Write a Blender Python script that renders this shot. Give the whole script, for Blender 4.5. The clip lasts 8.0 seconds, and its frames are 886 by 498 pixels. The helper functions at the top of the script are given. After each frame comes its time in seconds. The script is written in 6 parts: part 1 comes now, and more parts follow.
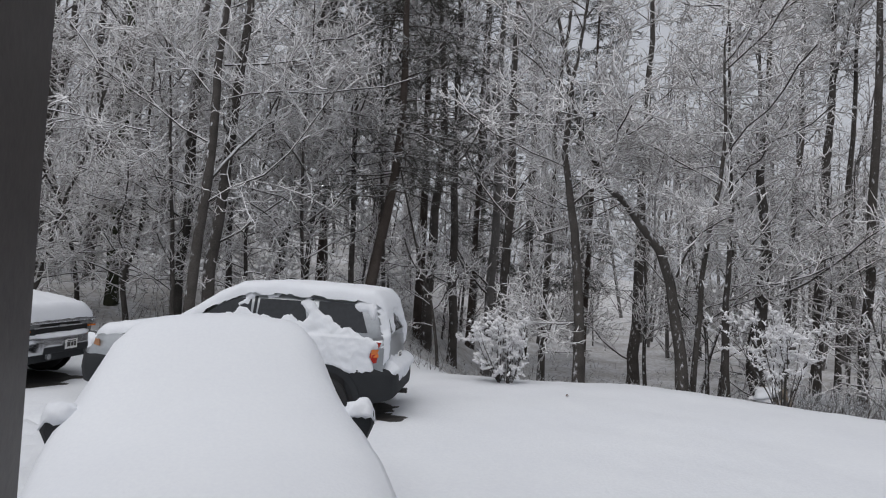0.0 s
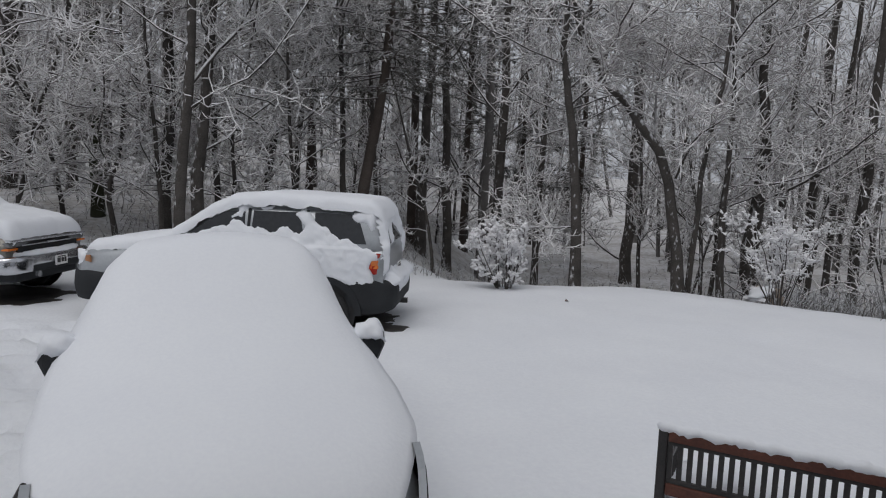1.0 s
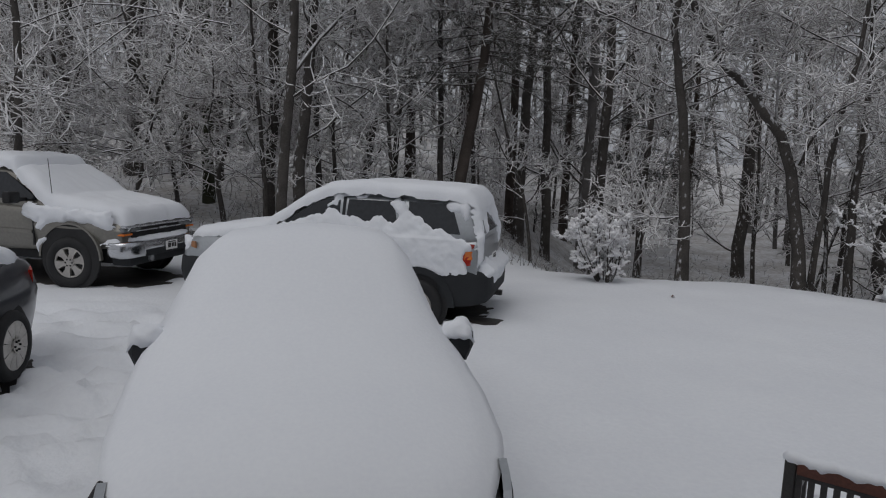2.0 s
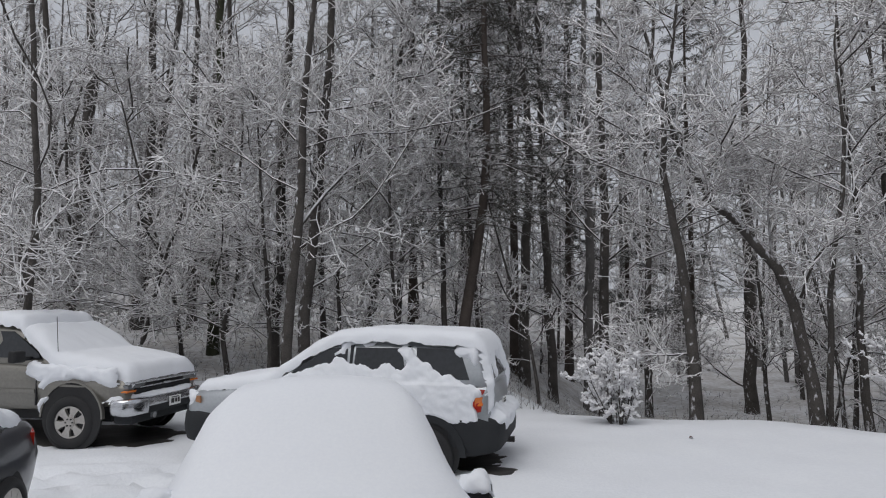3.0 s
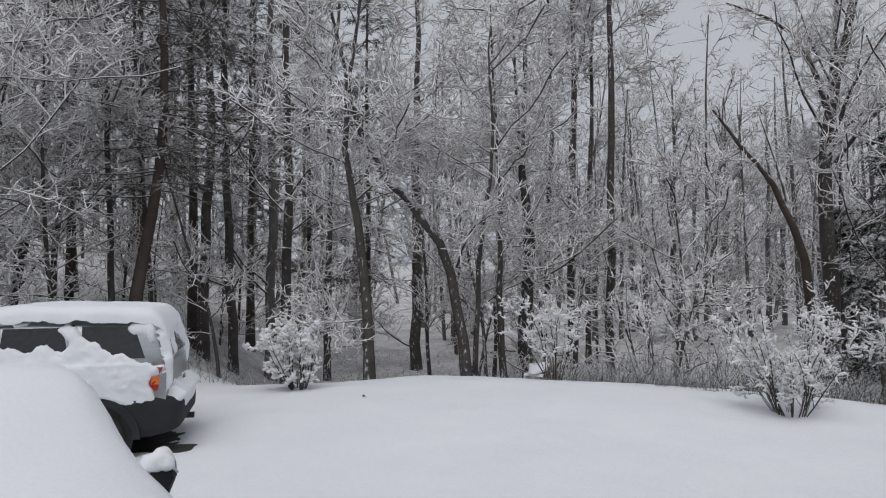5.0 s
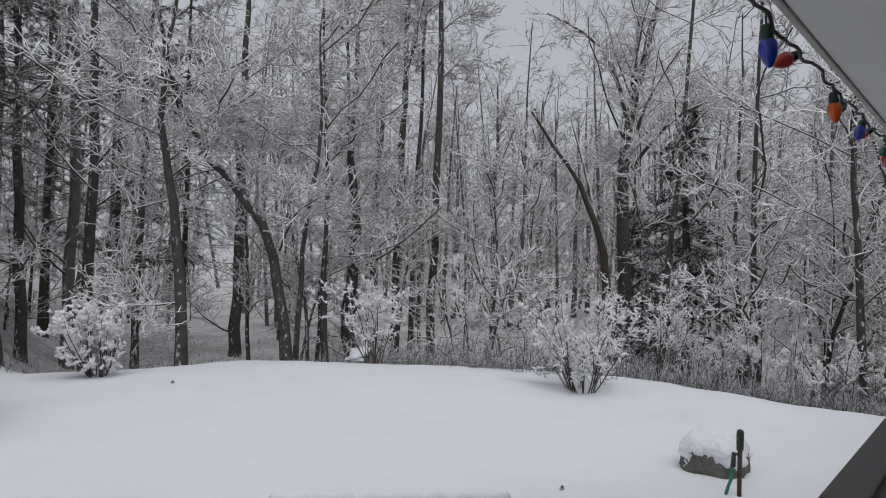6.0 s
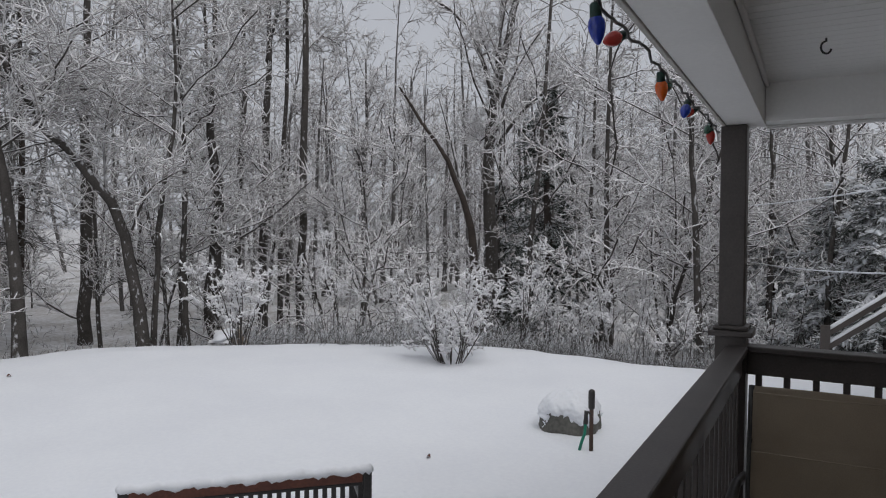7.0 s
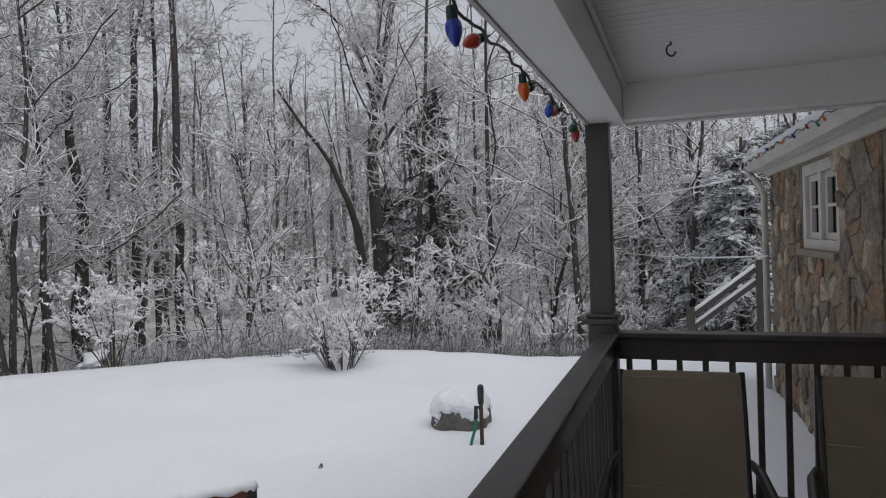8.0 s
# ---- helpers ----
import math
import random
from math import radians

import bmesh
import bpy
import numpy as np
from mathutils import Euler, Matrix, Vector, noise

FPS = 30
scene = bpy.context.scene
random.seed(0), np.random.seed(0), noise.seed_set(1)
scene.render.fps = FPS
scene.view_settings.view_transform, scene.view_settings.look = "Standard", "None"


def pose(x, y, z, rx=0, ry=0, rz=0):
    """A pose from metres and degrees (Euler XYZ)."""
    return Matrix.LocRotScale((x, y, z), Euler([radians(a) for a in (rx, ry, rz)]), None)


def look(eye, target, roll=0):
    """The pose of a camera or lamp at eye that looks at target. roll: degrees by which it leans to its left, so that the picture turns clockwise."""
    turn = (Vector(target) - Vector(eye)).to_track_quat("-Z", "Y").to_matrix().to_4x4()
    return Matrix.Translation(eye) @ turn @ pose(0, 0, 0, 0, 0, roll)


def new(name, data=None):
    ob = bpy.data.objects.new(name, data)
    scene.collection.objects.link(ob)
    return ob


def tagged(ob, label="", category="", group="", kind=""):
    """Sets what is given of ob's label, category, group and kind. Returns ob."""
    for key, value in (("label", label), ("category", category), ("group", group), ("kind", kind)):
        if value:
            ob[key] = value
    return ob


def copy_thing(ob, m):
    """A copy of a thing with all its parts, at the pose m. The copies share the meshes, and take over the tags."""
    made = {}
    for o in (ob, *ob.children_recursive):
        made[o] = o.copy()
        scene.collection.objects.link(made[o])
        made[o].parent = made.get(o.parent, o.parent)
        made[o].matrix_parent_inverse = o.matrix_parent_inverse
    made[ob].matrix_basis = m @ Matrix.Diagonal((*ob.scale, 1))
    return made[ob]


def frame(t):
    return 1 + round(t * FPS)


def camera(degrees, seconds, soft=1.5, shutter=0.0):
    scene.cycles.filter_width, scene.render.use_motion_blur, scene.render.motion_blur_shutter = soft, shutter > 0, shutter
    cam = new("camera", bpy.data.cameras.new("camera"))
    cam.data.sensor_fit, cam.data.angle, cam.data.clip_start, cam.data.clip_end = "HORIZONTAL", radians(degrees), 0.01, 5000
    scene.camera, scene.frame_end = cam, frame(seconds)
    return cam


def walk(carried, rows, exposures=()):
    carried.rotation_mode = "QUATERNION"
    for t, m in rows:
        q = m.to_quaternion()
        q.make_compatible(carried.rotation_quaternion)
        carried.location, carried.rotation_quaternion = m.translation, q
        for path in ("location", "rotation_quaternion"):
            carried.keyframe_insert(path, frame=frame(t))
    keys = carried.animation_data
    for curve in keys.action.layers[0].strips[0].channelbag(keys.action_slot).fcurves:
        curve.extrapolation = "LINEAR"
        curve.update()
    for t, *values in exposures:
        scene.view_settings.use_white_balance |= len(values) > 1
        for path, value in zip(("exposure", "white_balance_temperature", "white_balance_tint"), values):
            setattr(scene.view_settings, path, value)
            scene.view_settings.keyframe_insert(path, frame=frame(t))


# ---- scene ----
# ---- camera and walk ----
cam = camera(67.5, 8.0, 1.1)
PATH = [
    (0, (-0.125, -0.096, 2.063), (0.405, 1.831, 2.135), 3.2),
    (0.5, (-0.155, 0.042, 2.108), (0.451, 1.946, 2.046), 2.7),
    (1, (-0.195, 0.208, 2.144), (0.377, 2.11, 1.922), 2.2),
    (1.5, (-0.159, 0.393, 2.151), (0.21, 2.338, 1.866), 3.2),
    (2, (-0.081, 0.492, 2.165), (0.202, 2.453, 1.892), 2.0),
    (2.2, (-0.092, 0.501, 2.18), (0.187, 2.48, 2.111), 1.5),
    (3.3, (-0.163, 0.424, 2.202), (0.13, 2.396, 2.359), -0.8),
    (3.5, (-0.161, 0.404, 2.204), (0.199, 2.366, 2.351), -1.3),
    (4, (-0.177, 0.335, 2.21), (0.448, 2.231, 2.333), -2.5),
    (4.5, (-0.249, 0.24, 2.237), (0.581, 2.057, 2.326), -1.9),
    (5, (-0.291, 0.196, 2.259), (0.851, 1.837, 2.316), -0.3),
    (5.2, (-0.291, 0.172, 2.259), (0.925, 1.759, 2.313), 0.3),
    (6.3, (-0.277, -0.008, 2.21), (1.327, 1.186, 2.214), 1.4),
    (6.5, (-0.267, -0.018, 2.208), (1.377, 1.12, 2.198), 1.3),
    (7, (-0.231, -0.031, 2.206), (1.508, 0.954, 2.165), 0.5),
    (7.5, (-0.217, -0.061, 2.211), (1.6, 0.773, 2.158), -0.8),
    (8, (-0.194, -0.083, 2.207), (1.685, 0.602, 2.168), -2.0),
]
walk(cam, [(t, look(eye, target, roll)) for t, eye, target, roll in PATH],
     exposures=[(0, 0.05), (0.5, -0.1), (1.0, -0.26), (1.5, -0.48), (2.0, -0.64), (2.2, -0.6), (3.3, 0.08), (3.5, 0.09), (4.0, 0.1), (4.5, 0.04), (5.0, 0.03), (6.5, -0.04), (8.0, 0.05)])

# ---- world and light ----
world = bpy.data.worlds.new("sky")
scene.world = world
world.use_nodes = True
wt = world.node_tree
sky = wt.nodes.new("ShaderNodeTexSky")
sky.sky_type = "NISHITA"
sky.sun_disc = False
sky.sun_elevation, sky.sun_rotation = radians(62), radians(220)
sky.dust_density, sky.air_density = 4.0, 1.0
grey = wt.nodes.new("ShaderNodeHueSaturation")
grey.inputs["Saturation"].default_value = 0.22
wt.links.new(sky.outputs["Color"], grey.inputs["Color"])
cloud = wt.nodes.new("ShaderNodeMix")     # a closed layer of cloud, with the sky's own gradient faint in it
cloud.data_type = "RGBA"
cloud.inputs["Factor"].default_value = 0.75
cloud.inputs["B"].default_value = (5.0, 5.2, 5.75, 1)
wt.links.new(grey.outputs["Color"], cloud.inputs["A"])
wt.links.new(cloud.outputs["Result"], wt.nodes["Background"].inputs["Color"])
wt.nodes["Background"].inputs["Strength"].default_value = 0.1
sun = new("sun", bpy.data.lights.new("sun", "SUN"))
sun.data.energy, sun.data.angle, sun.data.color = 0.85, radians(50), (1.0, 0.98, 0.965)
sun.matrix_world = look((0, 0, 30), (0 + 10, 12, 0))


# ---- materials ----
def material(name, colour, rough=0.6, metal=0.0, second=None, scale=6.0, fine=60.0, bump=0.15, depth=0.01, coat=0.0, spec=0.5):
    """A surface in two tones, mottled at two scales, with fine relief."""
    m = bpy.data.materials.new(name)
    m.use_nodes = True
    t = m.node_tree
    n, l = t.nodes, t.links
    b = n["Principled BSDF"]
    b.inputs["Roughness"].default_value, b.inputs["Metallic"].default_value = rough, metal
    b.inputs["Coat Weight"].default_value = coat
    b.inputs["Specular IOR Level"].default_value = spec
    co = n.new("ShaderNodeTexCoord")
    big, small = n.new("ShaderNodeTexNoise"), n.new("ShaderNodeTexNoise")
    for tex, s in ((big, scale), (small, fine)):
        tex.inputs["Scale"].default_value, tex.inputs["Detail"].default_value = s, 4.0
        l.new(co.outputs["Object"], tex.inputs["Vector"])
    mix = n.new("ShaderNodeMix")
    mix.data_type = "RGBA"
    mix.inputs["A"].default_value = (*colour, 1)
    mix.inputs["B"].default_value = (*(second or [c * 0.8 for c in colour]), 1)
    add = n.new("ShaderNodeMath")
    add.operation = "MULTIPLY_ADD"
    add.inputs[1].default_value = 0.5
    half = n.new("ShaderNodeMath")
    half.operation = "MULTIPLY"
    half.inputs[1].default_value = 0.5
    l.new(big.outputs["Fac"], half.inputs[0])
    l.new(small.outputs["Fac"], add.inputs[0])
    l.new(half.outputs[0], add.inputs[2])
    ramp = n.new("ShaderNodeMapRange")
    ramp.inputs["From Min"].default_value, ramp.inputs["From Max"].default_value = 0.36, 0.64
    l.new(add.outputs[0], ramp.inputs["Value"])
    l.new(ramp.outputs["Result"], mix.inputs["Factor"])
    l.new(mix.outputs["Result"], b.inputs["Base Color"])
    if bump:
        bp = n.new("ShaderNodeBump")
        bp.inputs["Strength"].default_value, bp.inputs["Distance"].default_value = bump, depth
        l.new(add.outputs[0], bp.inputs["Height"])
        l.new(bp.outputs["Normal"], b.inputs["Normal"])
    return m


def frosted(name, bark, second, snow, low, high, noise_scale=7.0, spread=0.5, wind=0.0, streak=1.0):
    """Bark below, lying snow above: the upward faces, and those to windward, carry it, broken up by noise drawn out upright."""
    m = material(name, bark, 0.9, second=second, scale=3.0, fine=40.0, bump=0.5, depth=0.02, spec=0.2)
    n, l = m.node_tree.nodes, m.node_tree.links
    b = n["Principled BSDF"]
    under = b.inputs["Base Color"].links[0].from_socket
    geo, sep = n.new("ShaderNodeNewGeometry"), n.new("ShaderNodeVectorMath")
    sep.operation = "DOT_PRODUCT"
    sep.inputs[1].default_value = (-0.85 * wind, -0.5 * wind, 1.0)
    l.new(geo.outputs["Normal"], sep.inputs[0])
    tex, co = n.new("ShaderNodeTexNoise"), n.new("ShaderNodeTexCoord")
    tex.inputs["Scale"].default_value, tex.inputs["Detail"].default_value = noise_scale, 5.0
    stretch = n.new("ShaderNodeMapping")
    stretch.inputs["Scale"].default_value = (1.0, 1.0, streak)
    l.new(co.outputs["Object"], stretch.inputs["Vector"])
    l.new(stretch.outputs["Vector"], tex.inputs["Vector"])
    add = n.new("ShaderNodeMath")
    add.operation = "MULTIPLY_ADD"
    add.inputs[1].default_value = spread * 2
    l.new(tex.outputs["Fac"], add.inputs[0])
    l.new(sep.outputs["Value"], add.inputs[2])
    ramp = n.new("ShaderNodeMapRange")
    ramp.inputs["From Min"].default_value, ramp.inputs["From Max"].default_value = low + spread, high + spread
    l.new(add.outputs[0], ramp.inputs["Value"])
    mix = n.new("ShaderNodeMix")
    mix.data_type = "RGBA"
    l.new(ramp.outputs["Result"], mix.inputs["Factor"])
    l.new(under, mix.inputs["A"])
    mix.inputs["B"].default_value = (*snow, 1)
    l.new(mix.outputs["Result"], b.inputs["Base Color"])
    return m


def glass(name, colour=(0.02, 0.022, 0.025), rough=0.06):
    m = material(name, colour, rough, second=[c * 1.5 for c in colour], scale=2.0, fine=20.0, bump=0.0)
    return m


SNOW = material("snow", (0.83, 0.85, 0.88), 0.75, second=(0.79, 0.81, 0.85), scale=1.3, fine=45.0, bump=0.35, depth=0.012, spec=0.25)
GROUND_SNOW = material("ground_snow", (0.83, 0.85, 0.88), 0.8, second=(0.78, 0.80, 0.84), scale=0.9, fine=22.0, bump=0.5, depth=0.03, spec=0.2)
WOODS_SNOW = material("woods_snow", (0.74, 0.745, 0.765), 0.85, second=(0.40, 0.378, 0.355), scale=0.6, fine=6.0, bump=0.6, depth=0.08, spec=0.2)
# bark, limb and pine-needle tones lifted, standing in for haze in the wood
BARK = frosted("bark", (0.054, 0.049, 0.045), (0.108, 0.098, 0.090), (0.70, 0.70, 0.72), 0.50, 0.68, 14.0, 0.6, 0.42, 0.5)
BARK_PINE = frosted("bark_pine", (0.052, 0.043, 0.038), (0.098, 0.080, 0.070), (0.70, 0.70, 0.72), 0.55, 0.8, 8.0, 0.5, 0.25, 0.4)
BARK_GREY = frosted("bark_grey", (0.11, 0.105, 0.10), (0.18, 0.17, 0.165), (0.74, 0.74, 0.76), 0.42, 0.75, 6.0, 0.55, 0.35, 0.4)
TWIG = frosted("frosted_twig", (0.27, 0.25, 0.24), (0.46, 0.445, 0.435), (0.90, 0.89, 0.90), -0.5, 0.0, 3.0, 0.4)
LIMB = frosted("frosted_limb", (0.045, 0.040, 0.036), (0.10, 0.091, 0.084), (0.86, 0.855, 0.87), 0.0, 0.30, 4.0, 0.3)
FAR_TWIG = frosted("far_twig", (0.20, 0.182, 0.172), (0.33, 0.31, 0.30), (0.76, 0.755, 0.77), -0.25, 0.45, 0.6, 0.5)
TWIG_DARK = frosted("bare_twig", (0.06, 0.053, 0.048), (0.13, 0.12, 0.11), (0.66, 0.68, 0.71), 0.0, 0.7, 2.0, 0.5)
NEEDLE = frosted("needles", (0.036, 0.046, 0.036), (0.075, 0.085, 0.07), (0.76, 0.79, 0.82), 0.0, 0.55, 1.5, 0.6)
NEEDLE_DARK = frosted("pine_needles", (0.075, 0.074, 0.065), (0.145, 0.138, 0.122), (0.64, 0.655, 0.68), 0.05, 0.7, 1.5, 0.5)
NEEDLE_SNOW = frosted("snowy_needles", (0.06, 0.07, 0.06), (0.12, 0.13, 0.115), (0.83, 0.84, 0.86), -0.5, 0.25, 2.0, 0.6)
BARK_MOSS = frosted("mossy_bark", (0.034, 0.036, 0.022), (0.065, 0.068, 0.045), (0.72, 0.74, 0.77), 0.5, 0.8, 5.0, 0.5)
FROST = frosted("shrub_frost", (0.70, 0.69, 0.70), (0.80, 0.79, 0.80), (0.89, 0.885, 0.90), -0.4, 0.2, 6.0, 0.4)
WHITE_PAINT = material("white_paint", (0.86, 0.855, 0.84), 0.55, second=(0.80, 0.795, 0.78), scale=2.0, fine=50.0, bump=0.08, depth=0.003)
BROWN_PAINT = material("dark_brown_paint", (0.060, 0.050, 0.046), 0.48, second=(0.088, 0.075, 0.068), scale=5.0, fine=90.0, bump=0.25, depth=0.004, coat=0.08)
DECK = material("deck_boards", (0.27, 0.23, 0.20), 0.7, second=(0.20, 0.17, 0.145), scale=4.0, fine=60.0, bump=0.3)
SILVER = material("silver_paint", (0.42, 0.44, 0.46), 0.32, 0.55, second=(0.36, 0.38, 0.40), scale=1.5, fine=30.0, bump=0.02, coat=0.4)
TAN = material("pewter_paint", (0.235, 0.225, 0.20), 0.38, 0.5, second=(0.18, 0.172, 0.155), scale=1.5, fine=25.0, bump=0.03, coat=0.3)
NAVY = material("dark_blue_paint", (0.03, 0.033, 0.042), 0.3, 0.3, second=(0.045, 0.047, 0.055), scale=2.0, fine=30.0, bump=0.02, coat=0.5)
CLADDING = material("grey_plastic", (0.022, 0.024, 0.027), 0.75, second=(0.036, 0.038, 0.041), scale=3.0, fine=120.0, bump=0.15, depth=0.003, spec=0.25)
BLACK = material("black_rubber", (0.012, 0.012, 0.013), 0.8, second=(0.022, 0.022, 0.023), scale=6.0, fine=80.0, bump=0.3, depth=0.004)
CHROME = material("chrome", (0.62, 0.63, 0.65), 0.2, 1.0, second=(0.5, 0.51, 0.53), scale=4.0, fine=30.0, bump=0.03)
ALLOY = material("alloy", (0.50, 0.48, 0.45), 0.4, 0.7, second=(0.38, 0.36, 0.34), scale=8.0, fine=60.0, bump=0.05)
GLASS = glass("dark_glass")
AMBER = material("amber_lens", (0.75, 0.20, 0.02), 0.2, second=(0.6, 0.14, 0.015), scale=20.0, fine=120.0, bump=0.3, depth=0.004, coat=0.5)
DULL_AMBER = material("dull_amber_lens", (0.42, 0.17, 0.05), 0.3, second=(0.32, 0.13, 0.04), scale=20.0, fine=120.0, bump=0.2, depth=0.004, coat=0.3)
RED = material("red_lens", (0.45, 0.03, 0.015), 0.2, second=(0.30, 0.015, 0.01), scale=20.0, fine=120.0, bump=0.3, depth=0.004, coat=0.5)
LAMP_GLASS = material("lamp_lens", (0.24, 0.25, 0.26), 0.12, 0.2, second=(0.10, 0.105, 0.11), scale=15.0, fine=70.0, bump=0.3, depth=0.006, coat=0.6)
BENCH_WOOD = material("red_brown_wood", (0.13, 0.045, 0.028), 0.6, second=(0.075, 0.025, 0.017), scale=7.0, fine=70.0, bump=0.4, depth=0.005)
IRON = material("black_iron", (0.028, 0.026, 0.026), 0.42, 0.2, second=(0.05, 0.046, 0.044), scale=10.0, fine=90.0, bump=0.3, depth=0.003)
SLING = material("beige_sling_fabric", (0.43, 0.365, 0.28), 0.85, second=(0.36, 0.30, 0.23), scale=4.0, fine=220.0, bump=0.3, depth=0.002)
ROCK = material("boulder", (0.16, 0.155, 0.14), 0.85, second=(0.085, 0.085, 0.075), scale=4.0, fine=30.0, bump=0.7, depth=0.03)
ASPHALT = material("wet_asphalt", (0.030, 0.028, 0.027), 0.6, second=(0.05, 0.045, 0.042), scale=3.0, fine=80.0, bump=0.4)
# paler than the visible mortar, so the unseen wall bounces light onto the porch
PALE_BOUNCE_MORTAR = material("mortar", (0.52, 0.48, 0.43), 0.9, second=(0.42, 0.39, 0.35), scale=6.0, fine=60.0, bump=0.6, depth=0.01)
# white house trim, its shade put into the colour; also the grey drip edge
SHADE_GREY_TRIM = material("shade_grey_trim", (0.60, 0.58, 0.54), 0.6, second=(0.48, 0.46, 0.42), scale=3.0, fine=50.0, bump=0.1, depth=0.003)
MORTAR_DARK = material("old_mortar", (0.29, 0.245, 0.19), 0.9, second=(0.19, 0.16, 0.125), scale=6.0, fine=60.0, bump=0.6, depth=0.01)
GREEN_HOSE = material("green_hose", (0.01, 0.22, 0.14), 0.45, second=(0.008, 0.16, 0.10), scale=8.0, fine=60.0, bump=0.1)
REDDISH_LOG = material("log_end", (0.34, 0.28, 0.22), 0.85, second=(0.22, 0.17, 0.13), scale=9.0, fine=60.0, bump=0.5)


# ---- mesh tools ----
def mesh_object(name, me, mat, parent=None, label="", smooth=True):
    ob = new(name, me)
    if mat:
        me.materials.append(mat)
    if smooth:
        me.shade_smooth()
    if parent:
        ob.parent = parent
    if label:
        ob["label"] = label
    return ob


def part(name, bm, mat, parent=None, label="", smooth=False):
    me = bpy.data.meshes.new(name)
    bmesh.ops.recalc_face_normals(bm, faces=bm.faces)
    bm.to_mesh(me)
    bm.free()
    return mesh_object(name, me, mat, parent, label, smooth)


def thing(name, m, label, category, group="", kind=""):
    ob = new(name)
    ob.matrix_world = m
    return tagged(ob, label, category, group, kind)


def arrays(name, verts, quads, tris, mat, parent=None, label="", smooth=True):
    """A mesh from numpy arrays of corners, four-sided and three-sided faces."""
    me = bpy.data.meshes.new(name)
    nq, nt = len(quads), len(tris)
    me.vertices.add(len(verts))
    me.vertices.foreach_set("co", np.asarray(verts, np.float32).ravel())
    loops = np.concatenate([np.asarray(quads, np.int32).ravel(), np.asarray(tris, np.int32).ravel()])
    me.loops.add(len(loops))
    me.loops.foreach_set("vertex_index", loops.astype(np.int32))
    me.polygons.add(nq + nt)
    starts = np.concatenate([np.arange(nq) * 4, nq * 4 + np.arange(nt) * 3])
    me.polygons.foreach_set("loop_start", starts.astype(np.int32))
    me.update(calc_edges=True)
    me.validate()
    return mesh_object(name, me, mat, parent, label, smooth)


def box(bm, x0, x1, y0, y1, z0, z1, bevel=0.0):
    """A box between two corners, with its edges rounded off."""
    made = bmesh.ops.create_cube(bm, size=1.0, matrix=Matrix.LocRotScale(((x0 + x1) / 2, (y0 + y1) / 2, (z0 + z1) / 2), None, (x1 - x0, y1 - y0, z1 - z0)))
    if bevel:
        edges = {e for v in made["verts"] for e in v.link_edges}
        bmesh.ops.bevel(bm, geom=list(edges), offset=bevel, segments=2, affect="EDGES", profile=0.5)
    return bm


def one_box(*a, **k):
    return box(bmesh.new(), *a, **k)


def tube(bm, points, radius, sides=8, closed_ends=True):
    """A round bar along points; the radius is one number or one for each point."""
    pts = [Vector(p) for p in points]
    rad = radius if isinstance(radius, (list, tuple)) else [radius] * len(pts)
    rings = []
    ref = Vector((0.13, 0.31, 0.94))
    for i, p in enumerate(pts):
        d = (pts[min(i + 1, len(pts) - 1)] - pts[max(i - 1, 0)]).normalized()
        a = d.cross(ref)
        if a.length < 0.2:
            a = d.cross(Vector((1, 0, 0)))
        a.normalize()
        b = d.cross(a)
        rings.append([bm.verts.new(p + (a * math.cos(k) + b * math.sin(k)) * rad[i]) for k in [math.tau * s / sides for s in range(sides)]])
    for r0, r1 in zip(rings, rings[1:]):
        for s in range(sides):
            bm.faces.new((r0[s], r0[(s + 1) % sides], r1[(s + 1) % sides], r1[s]))
    if closed_ends:
        bm.faces.new(rings[0])
        bm.faces.new(rings[-1])
    return bm


def prism(bm, outline, y0, y1):
    """An outline in x and z, drawn out from y0 to y1."""
    a = [bm.verts.new((x, y0, z)) for x, z in outline]
    b = [bm.verts.new((x, y1, z)) for x, z in outline]
    bm.faces.new(a)
    bm.faces.new(b)
    for i in range(len(a)):
        j = (i + 1) % len(a)
        bm.faces.new((a[i], a[j], b[j], b[i]))
    return bm


def smoothstep(a, b, v):
    k = np.clip((v - a) / (b - a), 0, 1)
    return k * k * (3 - 2 * k)


def waves(x, y, seed, octaves=4, size=1.0):
    """Soft, uneven waviness from a few turned sines, about -1 to 1."""
    rng = np.random.default_rng(seed)
    out, amp = 0 * x, 1.0
    for o in range(octaves):
        for k in range(3):
            a, f, p = rng.uniform(0, math.tau), rng.uniform(0.7, 1.4) * 2 ** o / size, rng.uniform(0, math.tau)
            out = out + amp * np.sin((x * math.cos(a) + y * math.sin(a)) * f * math.tau + p) / 3
        amp *= 0.55
    return out


